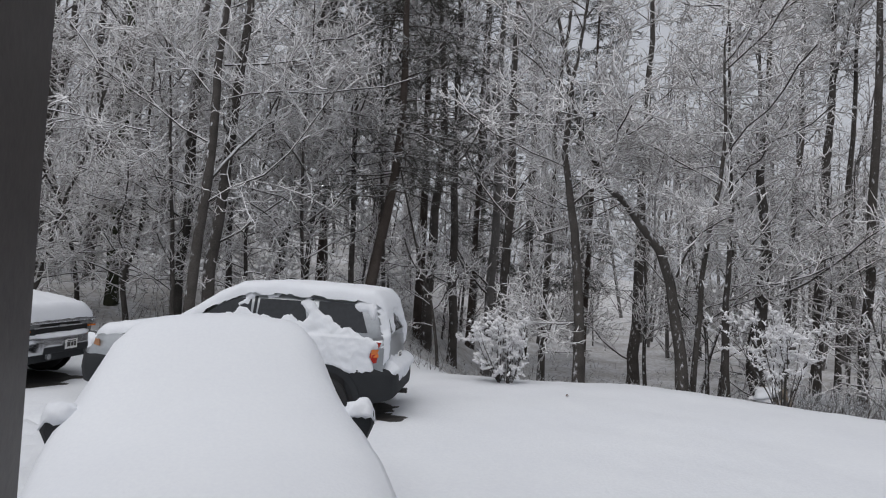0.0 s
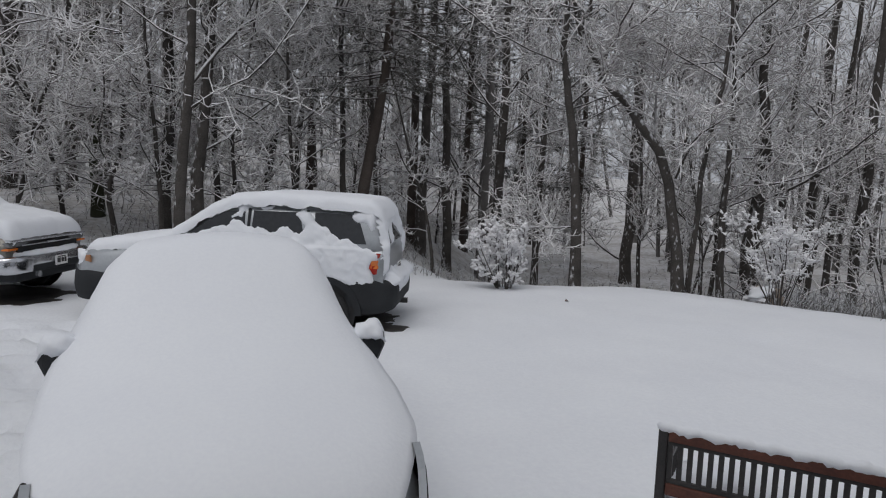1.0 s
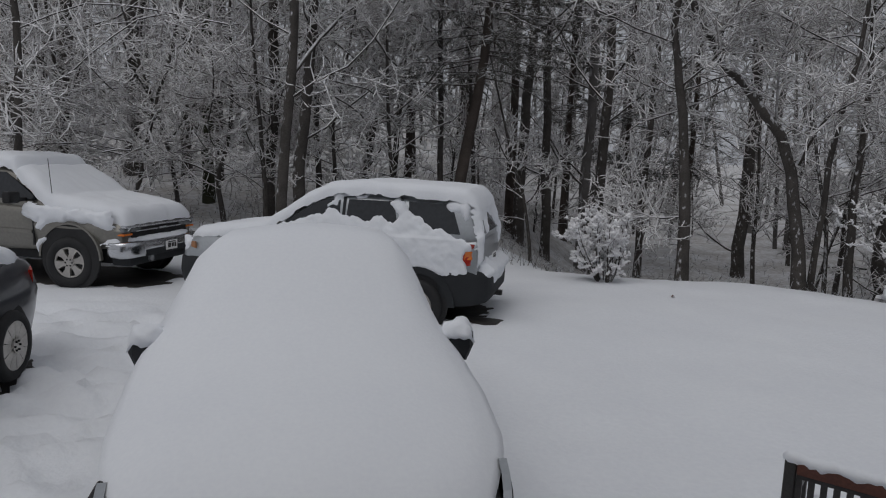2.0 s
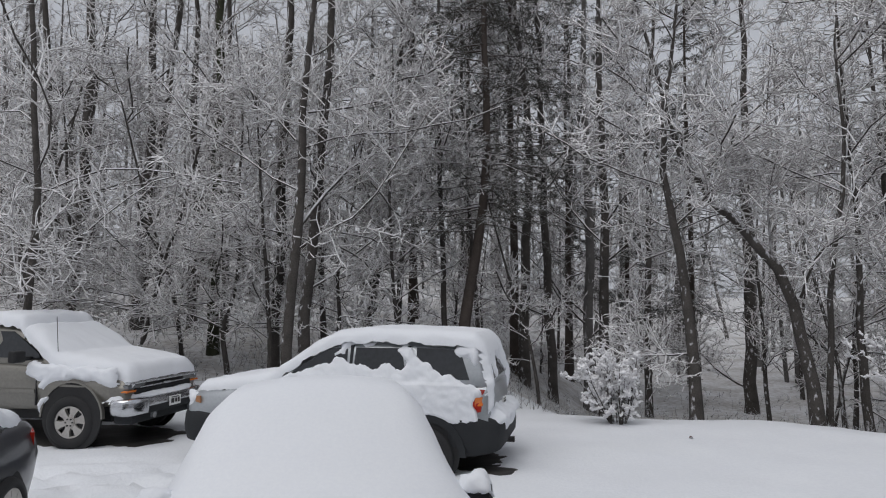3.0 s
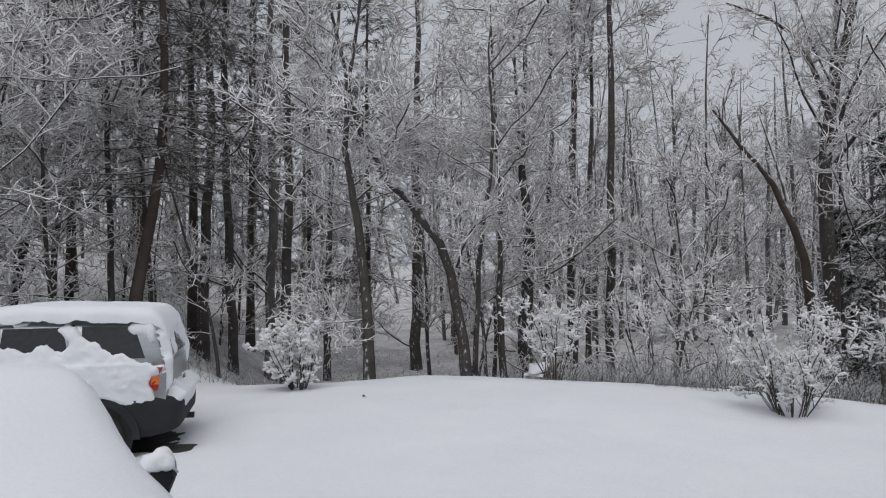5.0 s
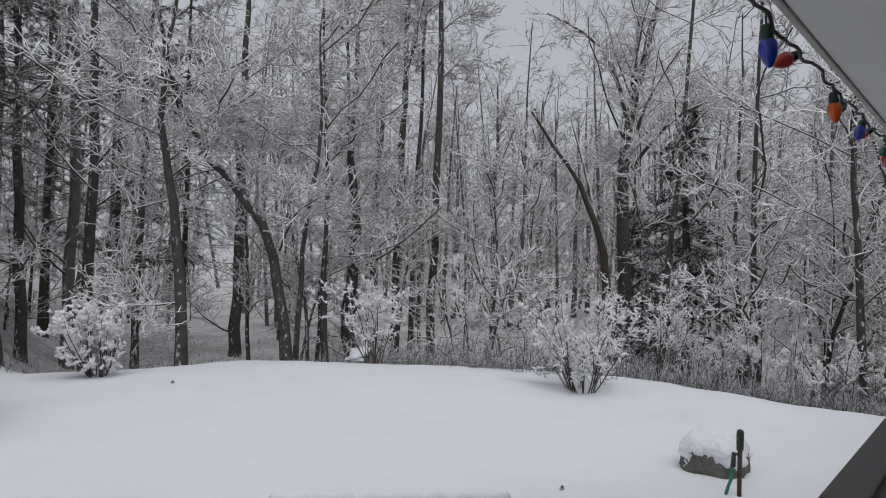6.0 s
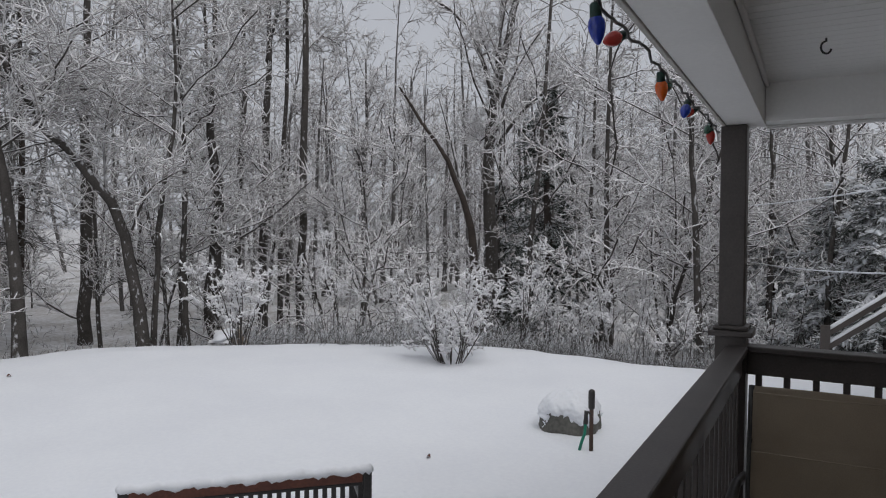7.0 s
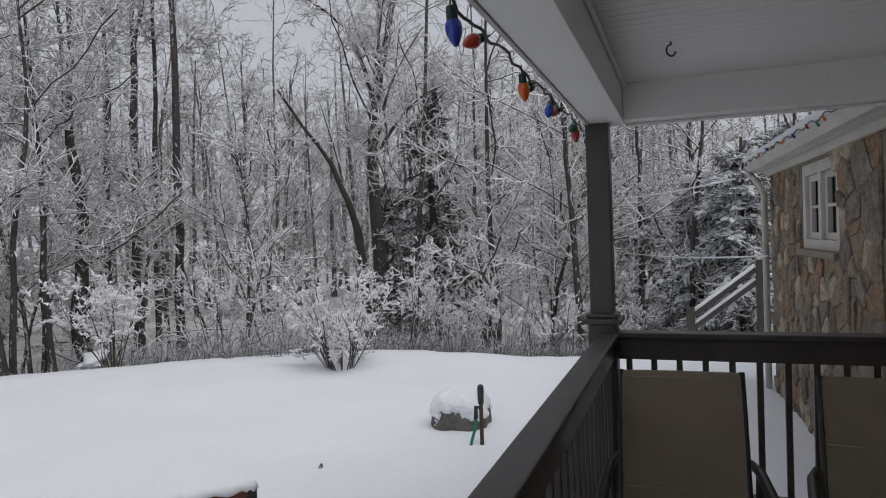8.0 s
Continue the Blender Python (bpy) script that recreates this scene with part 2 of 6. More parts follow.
def sheet_snow(name, surface, inside, u0, u1, v0, v1, step, thick, edge, seed, parent, label="", mat=None, rough=1.0, grit=0.0, skirt=2.2):
    """Lying snow: a thick, ragged-edged skin over surface(u, v) -> (places, normals), where inside(u, v), in metres, is above 0."""
    nu, nv = max(3, int((u1 - u0) / step) + 1), max(3, int((v1 - v0) / step) + 1)
    u, v = np.meshgrid(np.linspace(u0, u1, nu), np.linspace(v0, v1, nv), indexing="ij")
    s = inside(u, v) + 0.022 * rough * waves(u, v, seed, 4, 0.35)
    p, n = surface(u, v)
    h = thick * np.sqrt(np.clip(s / edge, 0, 1) * (2 - np.clip(s / edge, 0, 1))) * (1 + 0.16 * rough * waves(u, v, seed + 1, 4, 0.5)) - 0.012
    if grit:
        g = np.random.default_rng(seed + 2).normal(0, 1, (3, nu, nv))
        for i in range(3):
            for k in range(1 + 4 * i):
                g[i] = (np.roll(g[i], 1, 0) + np.roll(g[i], -1, 0) + np.roll(g[i], 1, 1) + np.roll(g[i], -1, 1) + g[i]) / 5
            g[i] /= g[i].std()
        h = h + grit * (0.3 * g[0] + 0.6 * g[1] + 0.7 * g[2]) * np.clip(s / edge, 0, 1)
    h = np.where(s < 0, -0.012 + 1.3 * s, h)
    pts = p + n * h[..., None]
    keep = s > -skirt * step
    cells = keep[:-1, :-1] & keep[1:, :-1] & keep[1:, 1:] & keep[:-1, 1:]
    idx = np.arange(nu * nv).reshape(nu, nv)
    q = np.stack([idx[:-1, :-1], idx[1:, :-1], idx[1:, 1:], idx[:-1, 1:]], -1)[cells]
    used, back = np.unique(q, return_inverse=True)
    return arrays(name, pts.reshape(-1, 3)[used], back.reshape(-1, 4), np.zeros((0, 3), int), mat or SNOW, parent, label)


def polygon_inside(poly):
    """Signed distance to a polygon, above 0 inside."""
    pts = np.array(poly, float)

    def sd(u, v):
        best, odd = np.full(u.shape, 1e9), np.zeros(u.shape, bool)
        for (ax, ay), (bx, by) in zip(pts, np.roll(pts, -1, 0)):
            ex, ey = bx - ax, by - ay
            k = np.clip(((u - ax) * ex + (v - ay) * ey) / (ex * ex + ey * ey), 0, 1)
            best = np.minimum(best, np.hypot(u - ax - k * ex, v - ay - k * ey))
            if ey:
                odd ^= ((ay > v) != (by > v)) & (u < ex * (v - ay) / ey + ax)
        return np.where(odd, best, -best)
    return sd


# ---- ground ----
def ground_height(x, y):
    x, y = np.asarray(x, float), np.asarray(y, float)
    d = np.hypot(x, y)
    b = np.degrees(np.arctan2(x, y))
    right = smoothstep(8, 22, b) * (1 - smoothstep(150, 175, b))
    start = 12.2 - 1.5 * smoothstep(58, 82, b)
    swell = 0.16 * np.exp(-((b - 40) / 17) ** 2) * smoothstep(5, 11, d) * (1 - smoothstep(12, 18, d))
    fall = swell - 1.7 * smoothstep(0.0, 9.0, d - start) * right + 0.008 * np.clip(d - 20, 0, None) * right
    rise = 0.13 * np.clip(y - 15, 0, 75) * (1 - right)
    rough = 0.05 * waves(x, y, 5, 3, 9.0) + 0.012 * waves(x, y, 6, 3, 1.1) + 0.12 * waves(x, y, 8, 2, 14.0) * smoothstep(14, 24, d)
    trodden = smoothstep(0.0, 1.2, -1.15 - x) * smoothstep(2.0, 3.0, y) * (1 - smoothstep(9.0, 11.0, y)) * smoothstep(-9, -6, x)
    drive = -0.03 * smoothstep(6.5, 10.0, y) * (1 - smoothstep(1.5, 4.5, x)) * (1 - smoothstep(16, 22, y))
    return fall + rise + drive + rough * smoothstep(1.0, 5.0, d) + trodden * (0.10 * np.minimum(0.2, waves(x, y, 12, 3, 0.8)) + 0.14 * np.minimum(0.1, waves(x, y, 13, 2, 0.45)) + 0.09 * np.minimum(0.0, waves(x, y, 14, 1, 0.30)))


def polar(bearing, distance):
    a = radians(bearing)
    return distance * math.sin(a), distance * math.cos(a)


def build_ground():
    rings = np.concatenate([np.linspace(0.3, 16, 150), np.geomspace(16.3, 900, 50)])
    turns = np.linspace(0, math.tau, 451)[:-1]
    r, a = np.meshgrid(rings, turns, indexing="ij")
    x, y = r * np.sin(a), r * np.cos(a)
    v = np.stack([x, y, ground_height(x, y)], -1).reshape(-1, 3)
    v = np.concatenate([v, [[0, 0, float(ground_height(0.0, 0.0))]]])
    idx = np.arange(len(rings) * 450).reshape(len(rings), 450)
    q = np.stack([idx[:-1], idx[1:], np.roll(idx[1:], -1, 1), np.roll(idx[:-1], -1, 1)], -1).reshape(-1, 4)
    t = np.stack([np.full(450, len(v) - 1), idx[0], np.roll(idx[0], -1)], -1)
    ob = arrays("ground", v, q[:, ::-1], t, GROUND_SNOW)
    ob.data.materials.append(WOODS_SNOW)      # thin snow over leaf litter past the lawn and the drive
    mid = v[q].mean(1)
    b = np.degrees(np.arctan2(mid[:, 0], mid[:, 1]))
    edge = 17.3 - 1.5 * smoothstep(10, 30, b) - 1.8 * smoothstep(50, 75, b) + 0.7 * waves(mid[:, 0], mid[:, 1], 91, 3, 3.0)
    which = np.zeros(len(ob.data.polygons), np.int32)
    which[:len(q)] = np.hypot(mid[:, 0], mid[:, 1]) > edge
    ob.data.polygons.foreach_set("material_index", which)
    return tagged(ob, "smooth deep snow over the lawn and drive", "ground", kind="structure")


ground = build_ground()


# ---- porch ----
DECK_Z, BEAM_Z, CEIL_Z = 0.45, 2.89, 3.12
POST_X, POST_Y = 4.20, 0.425
WALL_Y = -1.55
RAIL_Z = 1.555


def structure(ob, label, category):
    return tagged(ob, label, category, kind="structure")


def build_porch():
    deck = structure(part("porch_floor", one_box(-3.6, 4.32, WALL_Y, 0.52, 0.25, DECK_Z - 0.03), DECK), "brown painted porch deck", "floor")
    board = bmesh.new()
    box(board, -3.6, 4.32, -0.068, 0.068, -0.0125, 0.0125, 0.004)
    me = bpy.data.meshes.new("plank")
    board.to_mesh(me)
    board.free()
    me.materials.append(DECK)
    for i in range(14):
        b = new("plank", me)
        b.location = (0, WALL_Y + 0.075 + 0.1435 * i, DECK_Z - 0.0165)
        b.parent = deck
    # ceiling of narrow beaded boards, running across the porch, in one mesh
    bm = bmesh.new()
    box(bm, -3.6, 4.12, WALL_Y, 0.26, CEIL_Z + 0.012, CEIL_Z + 0.10)
    x = -3.6
    while x < 4.10:
        box(bm, x, min(x + 0.080, 4.12), WALL_Y, 0.255, CEIL_Z, CEIL_Z + 0.0115, 0.0025)
        x += 0.0835
    structure(part("ceiling", bm, WHITE_PAINT), "white painted beadboard porch ceiling", "ceiling")
    front = structure(part("porch_beam", one_box(-3.6, 4.30, 0.26, 0.47, BEAM_Z, 3.34, bevel=0.004), WHITE_PAINT), "white boxed beam along the porch front", "beam")
    part("drip_edge", one_box(-3.6, 4.34, 0.472, 0.492, BEAM_Z - 0.006, BEAM_Z + 0.06, bevel=0.004), SHADE_GREY_TRIM, front, "grey metal drip edge")
    part("crown_strip", one_box(-3.6, 4.10, 0.235, 0.258, CEIL_Z - 0.03, CEIL_Z - 0.002, bevel=0.006), WHITE_PAINT, front)
    end = structure(part("end_beam", one_box(4.12, 4.30, WALL_Y, 0.257, BEAM_Z + 0.004, 3.34, bevel=0.004), WHITE_PAINT), "white boxed beam across the porch end", "beam")
    part("soffit_strip", one_box(4.27, 4.32, WALL_Y, 0.257, BEAM_Z - 0.014, BEAM_Z + 0.002, bevel=0.004), WHITE_PAINT, end)
    bm = bmesh.new()
    prism(bm, [(0.62, 3.30), (0.66, 3.36), (-1.6, 4.2), (-1.6, 4.1)], -3.9, 4.6)
    for v in bm.verts:
        v.co = Vector((v.co.y, v.co.x, v.co.z))
    structure(part("porch_roof", bm, SNOW), "snow-covered porch roof", "roof")
    # never in view; its pale colour is there to brighten the ceiling
    structure(part("wall_house", one_box(-3.9, 4.6, WALL_Y - 0.3, WALL_Y, -0.4, 4.1), PALE_BOUNCE_MORTAR), "unseen stone house wall behind the porch, paled to bounce light", "wall")


def porch_post(x, y):
    post = thing("porch_post", pose(x, y, DECK_Z), "dark brown square wooden porch post", "post", "porch posts")
    part("shaft", one_box(-0.073, 0.073, -0.073, 0.073, 1.22, BEAM_Z - DECK_Z, bevel=0.008), BROWN_PAINT, post)
    part("lower_post", one_box(-0.088, 0.088, -0.088, 0.088, 0, 1.16, bevel=0.006), BROWN_PAINT, post)
    bm = bmesh.new()
    box(bm, -0.125, 0.125, -0.125, 0.125, 1.16, 1.195, 0.008)
    box(bm, -0.10, 0.10, -0.10, 0.10, 1.195, 1.225, 0.012)
    part("collar", bm, BROWN_PAINT, post)
    return post


def railing(name_label, along_x, a, b, fixed, pitch=0.152, first=0.09):
    """A top rail with a deep board under it, square balusters and a bottom rail, from a to b."""
    ob = thing("porch_railing", pose(0, 0, 0), name_label, "railing", "porch railings")

    def bar(n, lo, hi, half, z0, z1, bevel=0.005):
        if along_x:
            return part(n, one_box(lo, hi, fixed - half, fixed + half, z0, z1, bevel=bevel), BROWN_PAINT, ob)
        return part(n, one_box(fixed - half, fixed + half, lo, hi, z0, z1, bevel=bevel), BROWN_PAINT, ob)
    bar("top_rail", a, b, 0.06 if along_x else 0.07, RAIL_Z - 0.038, RAIL_Z, 0.008)
    bar("rail_board", a, b, 0.03, RAIL_Z - 0.175, RAIL_Z - 0.040)
    bar("bottom_rail", a, b, 0.035, 0.50, 0.56)
    k = a + first
    while k < b - 0.03:
        bar("baluster", k - 0.018, k + 0.018, 0.018, 0.558, RAIL_Z - 0.174, 0.003)
        k += pitch
    return ob


build_porch()
porch_post(POST_X, POST_Y)
porch_post(-0.371, 0.439)
railing("dark brown wooden railing along the porch front, damp on top", True, -0.29, POST_X - 0.09, 0.385)
railing("dark brown wooden railing across the porch end behind the chairs", False, WALL_Y, POST_Y - 0.09, POST_X, first=0.148)


def ceiling_hook():
    bm = bmesh.new()
    r = 0.034
    pts = [(0, 0, 0.02), (0, 0, -0.02)] + [(r * math.sin(a) * 1.0, 0, -0.02 - r + r * math.cos(a)) for a in [radians(d) for d in range(20, 261, 24)]]
    tube(bm, pts, 0.006, 8)
    ob = part("ceiling_hook", bm, IRON, None, "", True)
    ob.matrix_world = pose(3.27, -0.045, CEIL_Z, 0, 0, 130) @ Matrix.Scale(0.8, 4)
    tagged(ob, "dark iron hook screwed into the porch ceiling", "hook")


ceiling_hook()


def sling_chair(x, y, turn, label):
    """A patio chair: bowed metal frame with a padded sling, facing along its own -x."""
    ch = thing("patio_chair", pose(x, y, DECK_Z, 0, 0, turn), label, "chair", "patio chairs")
    w = 0.265

    def back(t):
        return Vector((0.02 + 0.20 * t + 0.05 * t * t, 0, 0.40 + 0.69 * t))
    for s in (-1, 1):
        bm = bmesh.new()
        tube(bm, [(-0.50, s * w, 0.42), (-0.25, s * w, 0.395), (-0.02, s * w, 0.39)] + [back(t) + Vector((0, s * w, 0)) for t in (0.06, 0.3, 0.55, 0.8, 1.0)], 0.014, 8)
        part("side_rail", bm, IRON, ch, "", True)
        bm = bmesh.new()
        tube(bm, [(0.20, s * (w + 0.02), 0.70), (0.10, s * (w + 0.05), 0.69), (-0.15, s * (w + 0.06), 0.67), (-0.35, s * (w + 0.06), 0.655), (-0.45, s * (w + 0.055), 0.62), (-0.47, s * (w + 0.05), 0.5), (-0.46, s * (w + 0.045), 0.0)], [0.018, 0.022, 0.026, 0.026, 0.022, 0.017, 0.015], 8)
        part("armrest", bm, IRON, ch, "", True)
        bm = bmesh.new()
        tube(bm, [(0.12, s * (w + 0.045), 0.69), (0.18, s * (w + 0.045), 0.35), (0.28, s * (w + 0.045), 0.0)], 0.014, 8)
        part("leg", bm, IRON, ch, "", True)
    bm = bmesh.new()
    tube(bm, [(-0.44, -w, 0.20), (-0.44, w, 0.20)], 0.011, 6)
    part("stretcher", bm, IRON, ch, "", True)
    for name, fn, n in (("back_sling", lambda t: back(0.02 + 0.98 * t), 40), ("seat_sling", lambda t: Vector((-0.50 + 0.5 * t, 0, 0.425 - 0.05 * t - 0.03 * math.sin(math.pi * t))), 16)):
        bm = bmesh.new()
        rows = []
        for i in range(n + 1):
            t = i / n
            p = fn(t)
            seam = 0.0 if name == "seat_sling" else -0.012 * (1 - abs(math.sin(t * 3 * math.pi)) ** 0.35)
            rows.append([bm.verts.new((p.x - 0.018 - seam + 0.014 * (1 - abs(v) ** 4), v * (w - 0.006), p.z)) for v in (-1, -0.92, -0.6, -0.2, 0.2, 0.6, 0.92, 1)])
        for a, b in zip(rows, rows[1:]):
            for j in range(7):
                bm.faces.new((a[j], a[j + 1], b[j + 1], b[j]))
        bmesh.ops.solidify(bm, geom=bm.faces, thickness=0.02)
        sling = part(name, bm, SLING, ch, "padded beige sling with stitched cross seams", True)
        if name == "back_sling":
            for t in (0.30, 0.62, 0.97):
                bm = bmesh.new()
                p = fn(t)
                tube(bm, [(p.x - 0.034 - 0.010 * (1 - abs(v) ** 4), v * (w - 0.012), p.z) for v in (-1, -0.8, -0.4, 0, 0.4, 0.8, 1)], 0.0025, 5)
                part("seam", bm, SLING, sling, "stitched seam", True)
    return ch


sling_chair(2.80, -0.055, 2, "beige padded sling patio chair with dark metal frame by the railing")
sling_chair(2.78, -0.865, -4, "beige padded sling patio chair turned slightly beside its twin")


def string_lights():
    """A cord of big coloured bulbs stapled along the porch eave."""
    ob = thing("string_lights", pose(0, 0.52, BEAM_Z), "string of large coloured bulbs on a dark cord along the eave", "string lights")
    bm = bmesh.new()
    pts = []
    for i in range(120):
        x = -1.0 + i * 0.045
        pts.append((x, 0.012 + 0.006 * math.sin(i * 1.7), 0.010 * math.sin(i * 0.9) - 0.006 + 0.008 * math.sin(i * 0.37)))
    tube(bm, pts, 0.006, 5)
    part("cord", bm, IRON, ob, "dark green cord", True)
    colours = {"blue": (0.012, 0.045, 0.42), "red": (0.50, 0.035, 0.025), "orange": (0.78, 0.13, 0.01), "green": (0.01, 0.10, 0.05)}
    mats = {k: material("bulb_" + k, c, 0.22, second=[v * 0.75 for v in c], scale=12.0, fine=60.0, bump=0.05, coat=0.6) for k, c in colours.items()}
    socket = material("bulb_socket", (0.008, 0.03, 0.022), 0.5, second=(0.012, 0.045, 0.032), scale=20.0, bump=0.1)
    spots = [(1.68, "blue", -12, 6), (2.03, "red", 66, -10), (2.60, "orange", -14, 14), (2.80, "green", 62, 40), (3.27, "blue", 38, 25), (3.52, "red", 70, -25), (4.06, "red", -4, 10), (4.04, "green", 55, 30)]
    for x, c, lean, turn in spots:
        bulb = bmesh.new()
        prof = [(0.0, -0.165), (0.010, -0.160), (0.022, -0.140), (0.032, -0.115), (0.036, -0.092), (0.033, -0.070), (0.024, -0.055)]
        rings = [[bulb.verts.new((r * math.cos(k), r * math.sin(k), z)) for k in [math.tau * s / 14 for s in range(14)]] for r, z in prof]
        for a, b in zip(rings, rings[1:]):
            for s in range(14):
                bulb.faces.new((a[s], a[(s + 1) % 14], b[(s + 1) % 14], b[s]))
        bmesh.ops.remove_doubles(bulb, verts=bulb.verts, dist=0.0004)
        b = part("bulb", bulb, mats[c], ob, c + " faceted bulb", True)
        sk = bmesh.new()
        tube(sk, [(0, 0, 0.0), (0, 0, -0.008), (0, 0, -0.058), (0, 0, -0.062)], [0.015, 0.021, 0.025, 0.020], 12)
        s = part("socket", sk, socket, b, "dark green socket", True)
        wire = bmesh.new()
        tube(wire, [(0.0, 0, -0.004), (0.004, 0, 0.02), (0.0, -0.004, 0.045)], 0.004, 5)
        part("wire", wire, IRON, b, "", True)
        b.matrix_local = pose(x, 0.03, 0.0, lean * 0.25, lean, turn * 0.4) @ Matrix.Scale(0.74, 4)


string_lights()


# ---- stone house wing ----
HOUSE = pose(9.55, -1.17, 0, 0, 0, 3.5)     # far corner of the wall; x runs along the wall, y out of it


def clip_cell(cell, px, pz, nx, nz):
    """The part of a convex outline on the near side of the line through (px, pz) with the outward normal (nx, nz)."""
    out = []
    for (ax, az), (bx, bz) in zip(cell, cell[1:] + cell[:1]):
        da, db = (ax - px) * nx + (az - pz) * nz, (bx - px) * nx + (bz - pz) * nz
        if da <= 0:
            out.append((ax, az))
        if (da < 0 < db) or (db < 0 < da):
            k = da / (da - db)
            out.append((ax + (bx - ax) * k, az + (bz - az) * k))
    return out


def stone_wall():
    """Rubble stones of all sizes, almost flush in their mortar, round the window."""
    around = bmesh.new()
    for x0, x1, z0, z1 in ((-8.2, -3.06, -0.6, 2.92), (-1.68, 0.0, -0.6, 2.92), (-3.06, -1.68, -0.6, 1.94), (-3.06, -1.68, 2.82, 2.92)):
        box(around, x0, x1, -0.35, -0.012, z0, z1)
    wall = structure(part("wall_stone", around, MORTAR_DARK), "mixed tan and brown rubble stone house wall", "wall")
    wall.matrix_world = HOUSE
    rng = random.Random(21)
    tones = [(0.24, 0.185, 0.125), (0.19, 0.145, 0.105), (0.22, 0.19, 0.15), (0.14, 0.11, 0.085), (0.38, 0.32, 0.24), (0.18, 0.155, 0.13), (0.24, 0.16, 0.10), (0.21, 0.17, 0.12)]
    mats = [material("stone", [v * 1.5 for v in c], 0.85, second=[v * 0.6 for v in c], scale=9.0, fine=35.0, bump=1.0, depth=0.04) for c in tones]
    seeds = []
    while len(seeds) < 300:
        x, z = rng.uniform(-4.0, 0.0), rng.uniform(-0.15, 2.9)
        gap = rng.choice((0.06, 0.08, 0.11, 0.16))
        if rng.random() < 0.002 or all(math.hypot((x - a) * 0.85, z - b) > gap for a, b in seeds):
            seeds.append((x, z))
    for x, z in seeds:
        if -3.09 < x < -1.65 and 1.90 < z < 2.86:
            continue
        cell = [(max(x - 0.24, -4.4), max(z - 0.26, -0.55)), (min(x + 0.24, -0.01), max(z - 0.26, -0.55)), (min(x + 0.24, -0.01), min(z + 0.26, 2.91)), (max(x - 0.24, -4.4), min(z + 0.26, 2.91))]
        for a, b in seeds:
            d = math.hypot(a - x, b - z)
            if 0 < d < 0.95:
                cell = clip_cell(cell, (a + x) / 2 - (a - x) / d * 0.005, (b + z) / 2 - (b - z) / d * 0.005, (a - x) / d, (b - z) / d)
        if z <= 1.90 and -3.2 < x < -1.5:
            cell = clip_cell(cell, 0, 1.92, 0, 1)
        elif z > 1.5 and x <= -3.09:
            cell = clip_cell(cell, -3.08, 0, 1, 0)
        elif z > 1.5 and x >= -1.65:
            cell = clip_cell(cell, -1.66, 0, -1, 0)
        if len(cell) < 3:
            continue
        n = len(cell)
        cx, cz = sum(p[0] for p in cell) / n, sum(p[1] for p in cell) / n
        out = rng.uniform(-0.012, 0.022)
        bm = bmesh.new()
        a = [bm.verts.new((px, -0.032, pz)) for px, pz in cell]
        b = [bm.verts.new((px + rng.uniform(-0.006, 0.006), out - 0.012, pz + rng.uniform(-0.006, 0.006))) for px, pz in cell]
        c = [bm.verts.new((cx + (px - cx) * 0.84, out + rng.uniform(-0.006, 0.008), cz + (pz - cz) * 0.84)) for px, pz in cell]
        for r0, r1 in ((a, b), (b, c)):
            for i in range(n):
                bm.faces.new((r0[i], r0[(i + 1) % n], r1[(i + 1) % n], r1[i]))
        bm.faces.new(c)
        part("stone", bm, rng.choice(mats), wall)


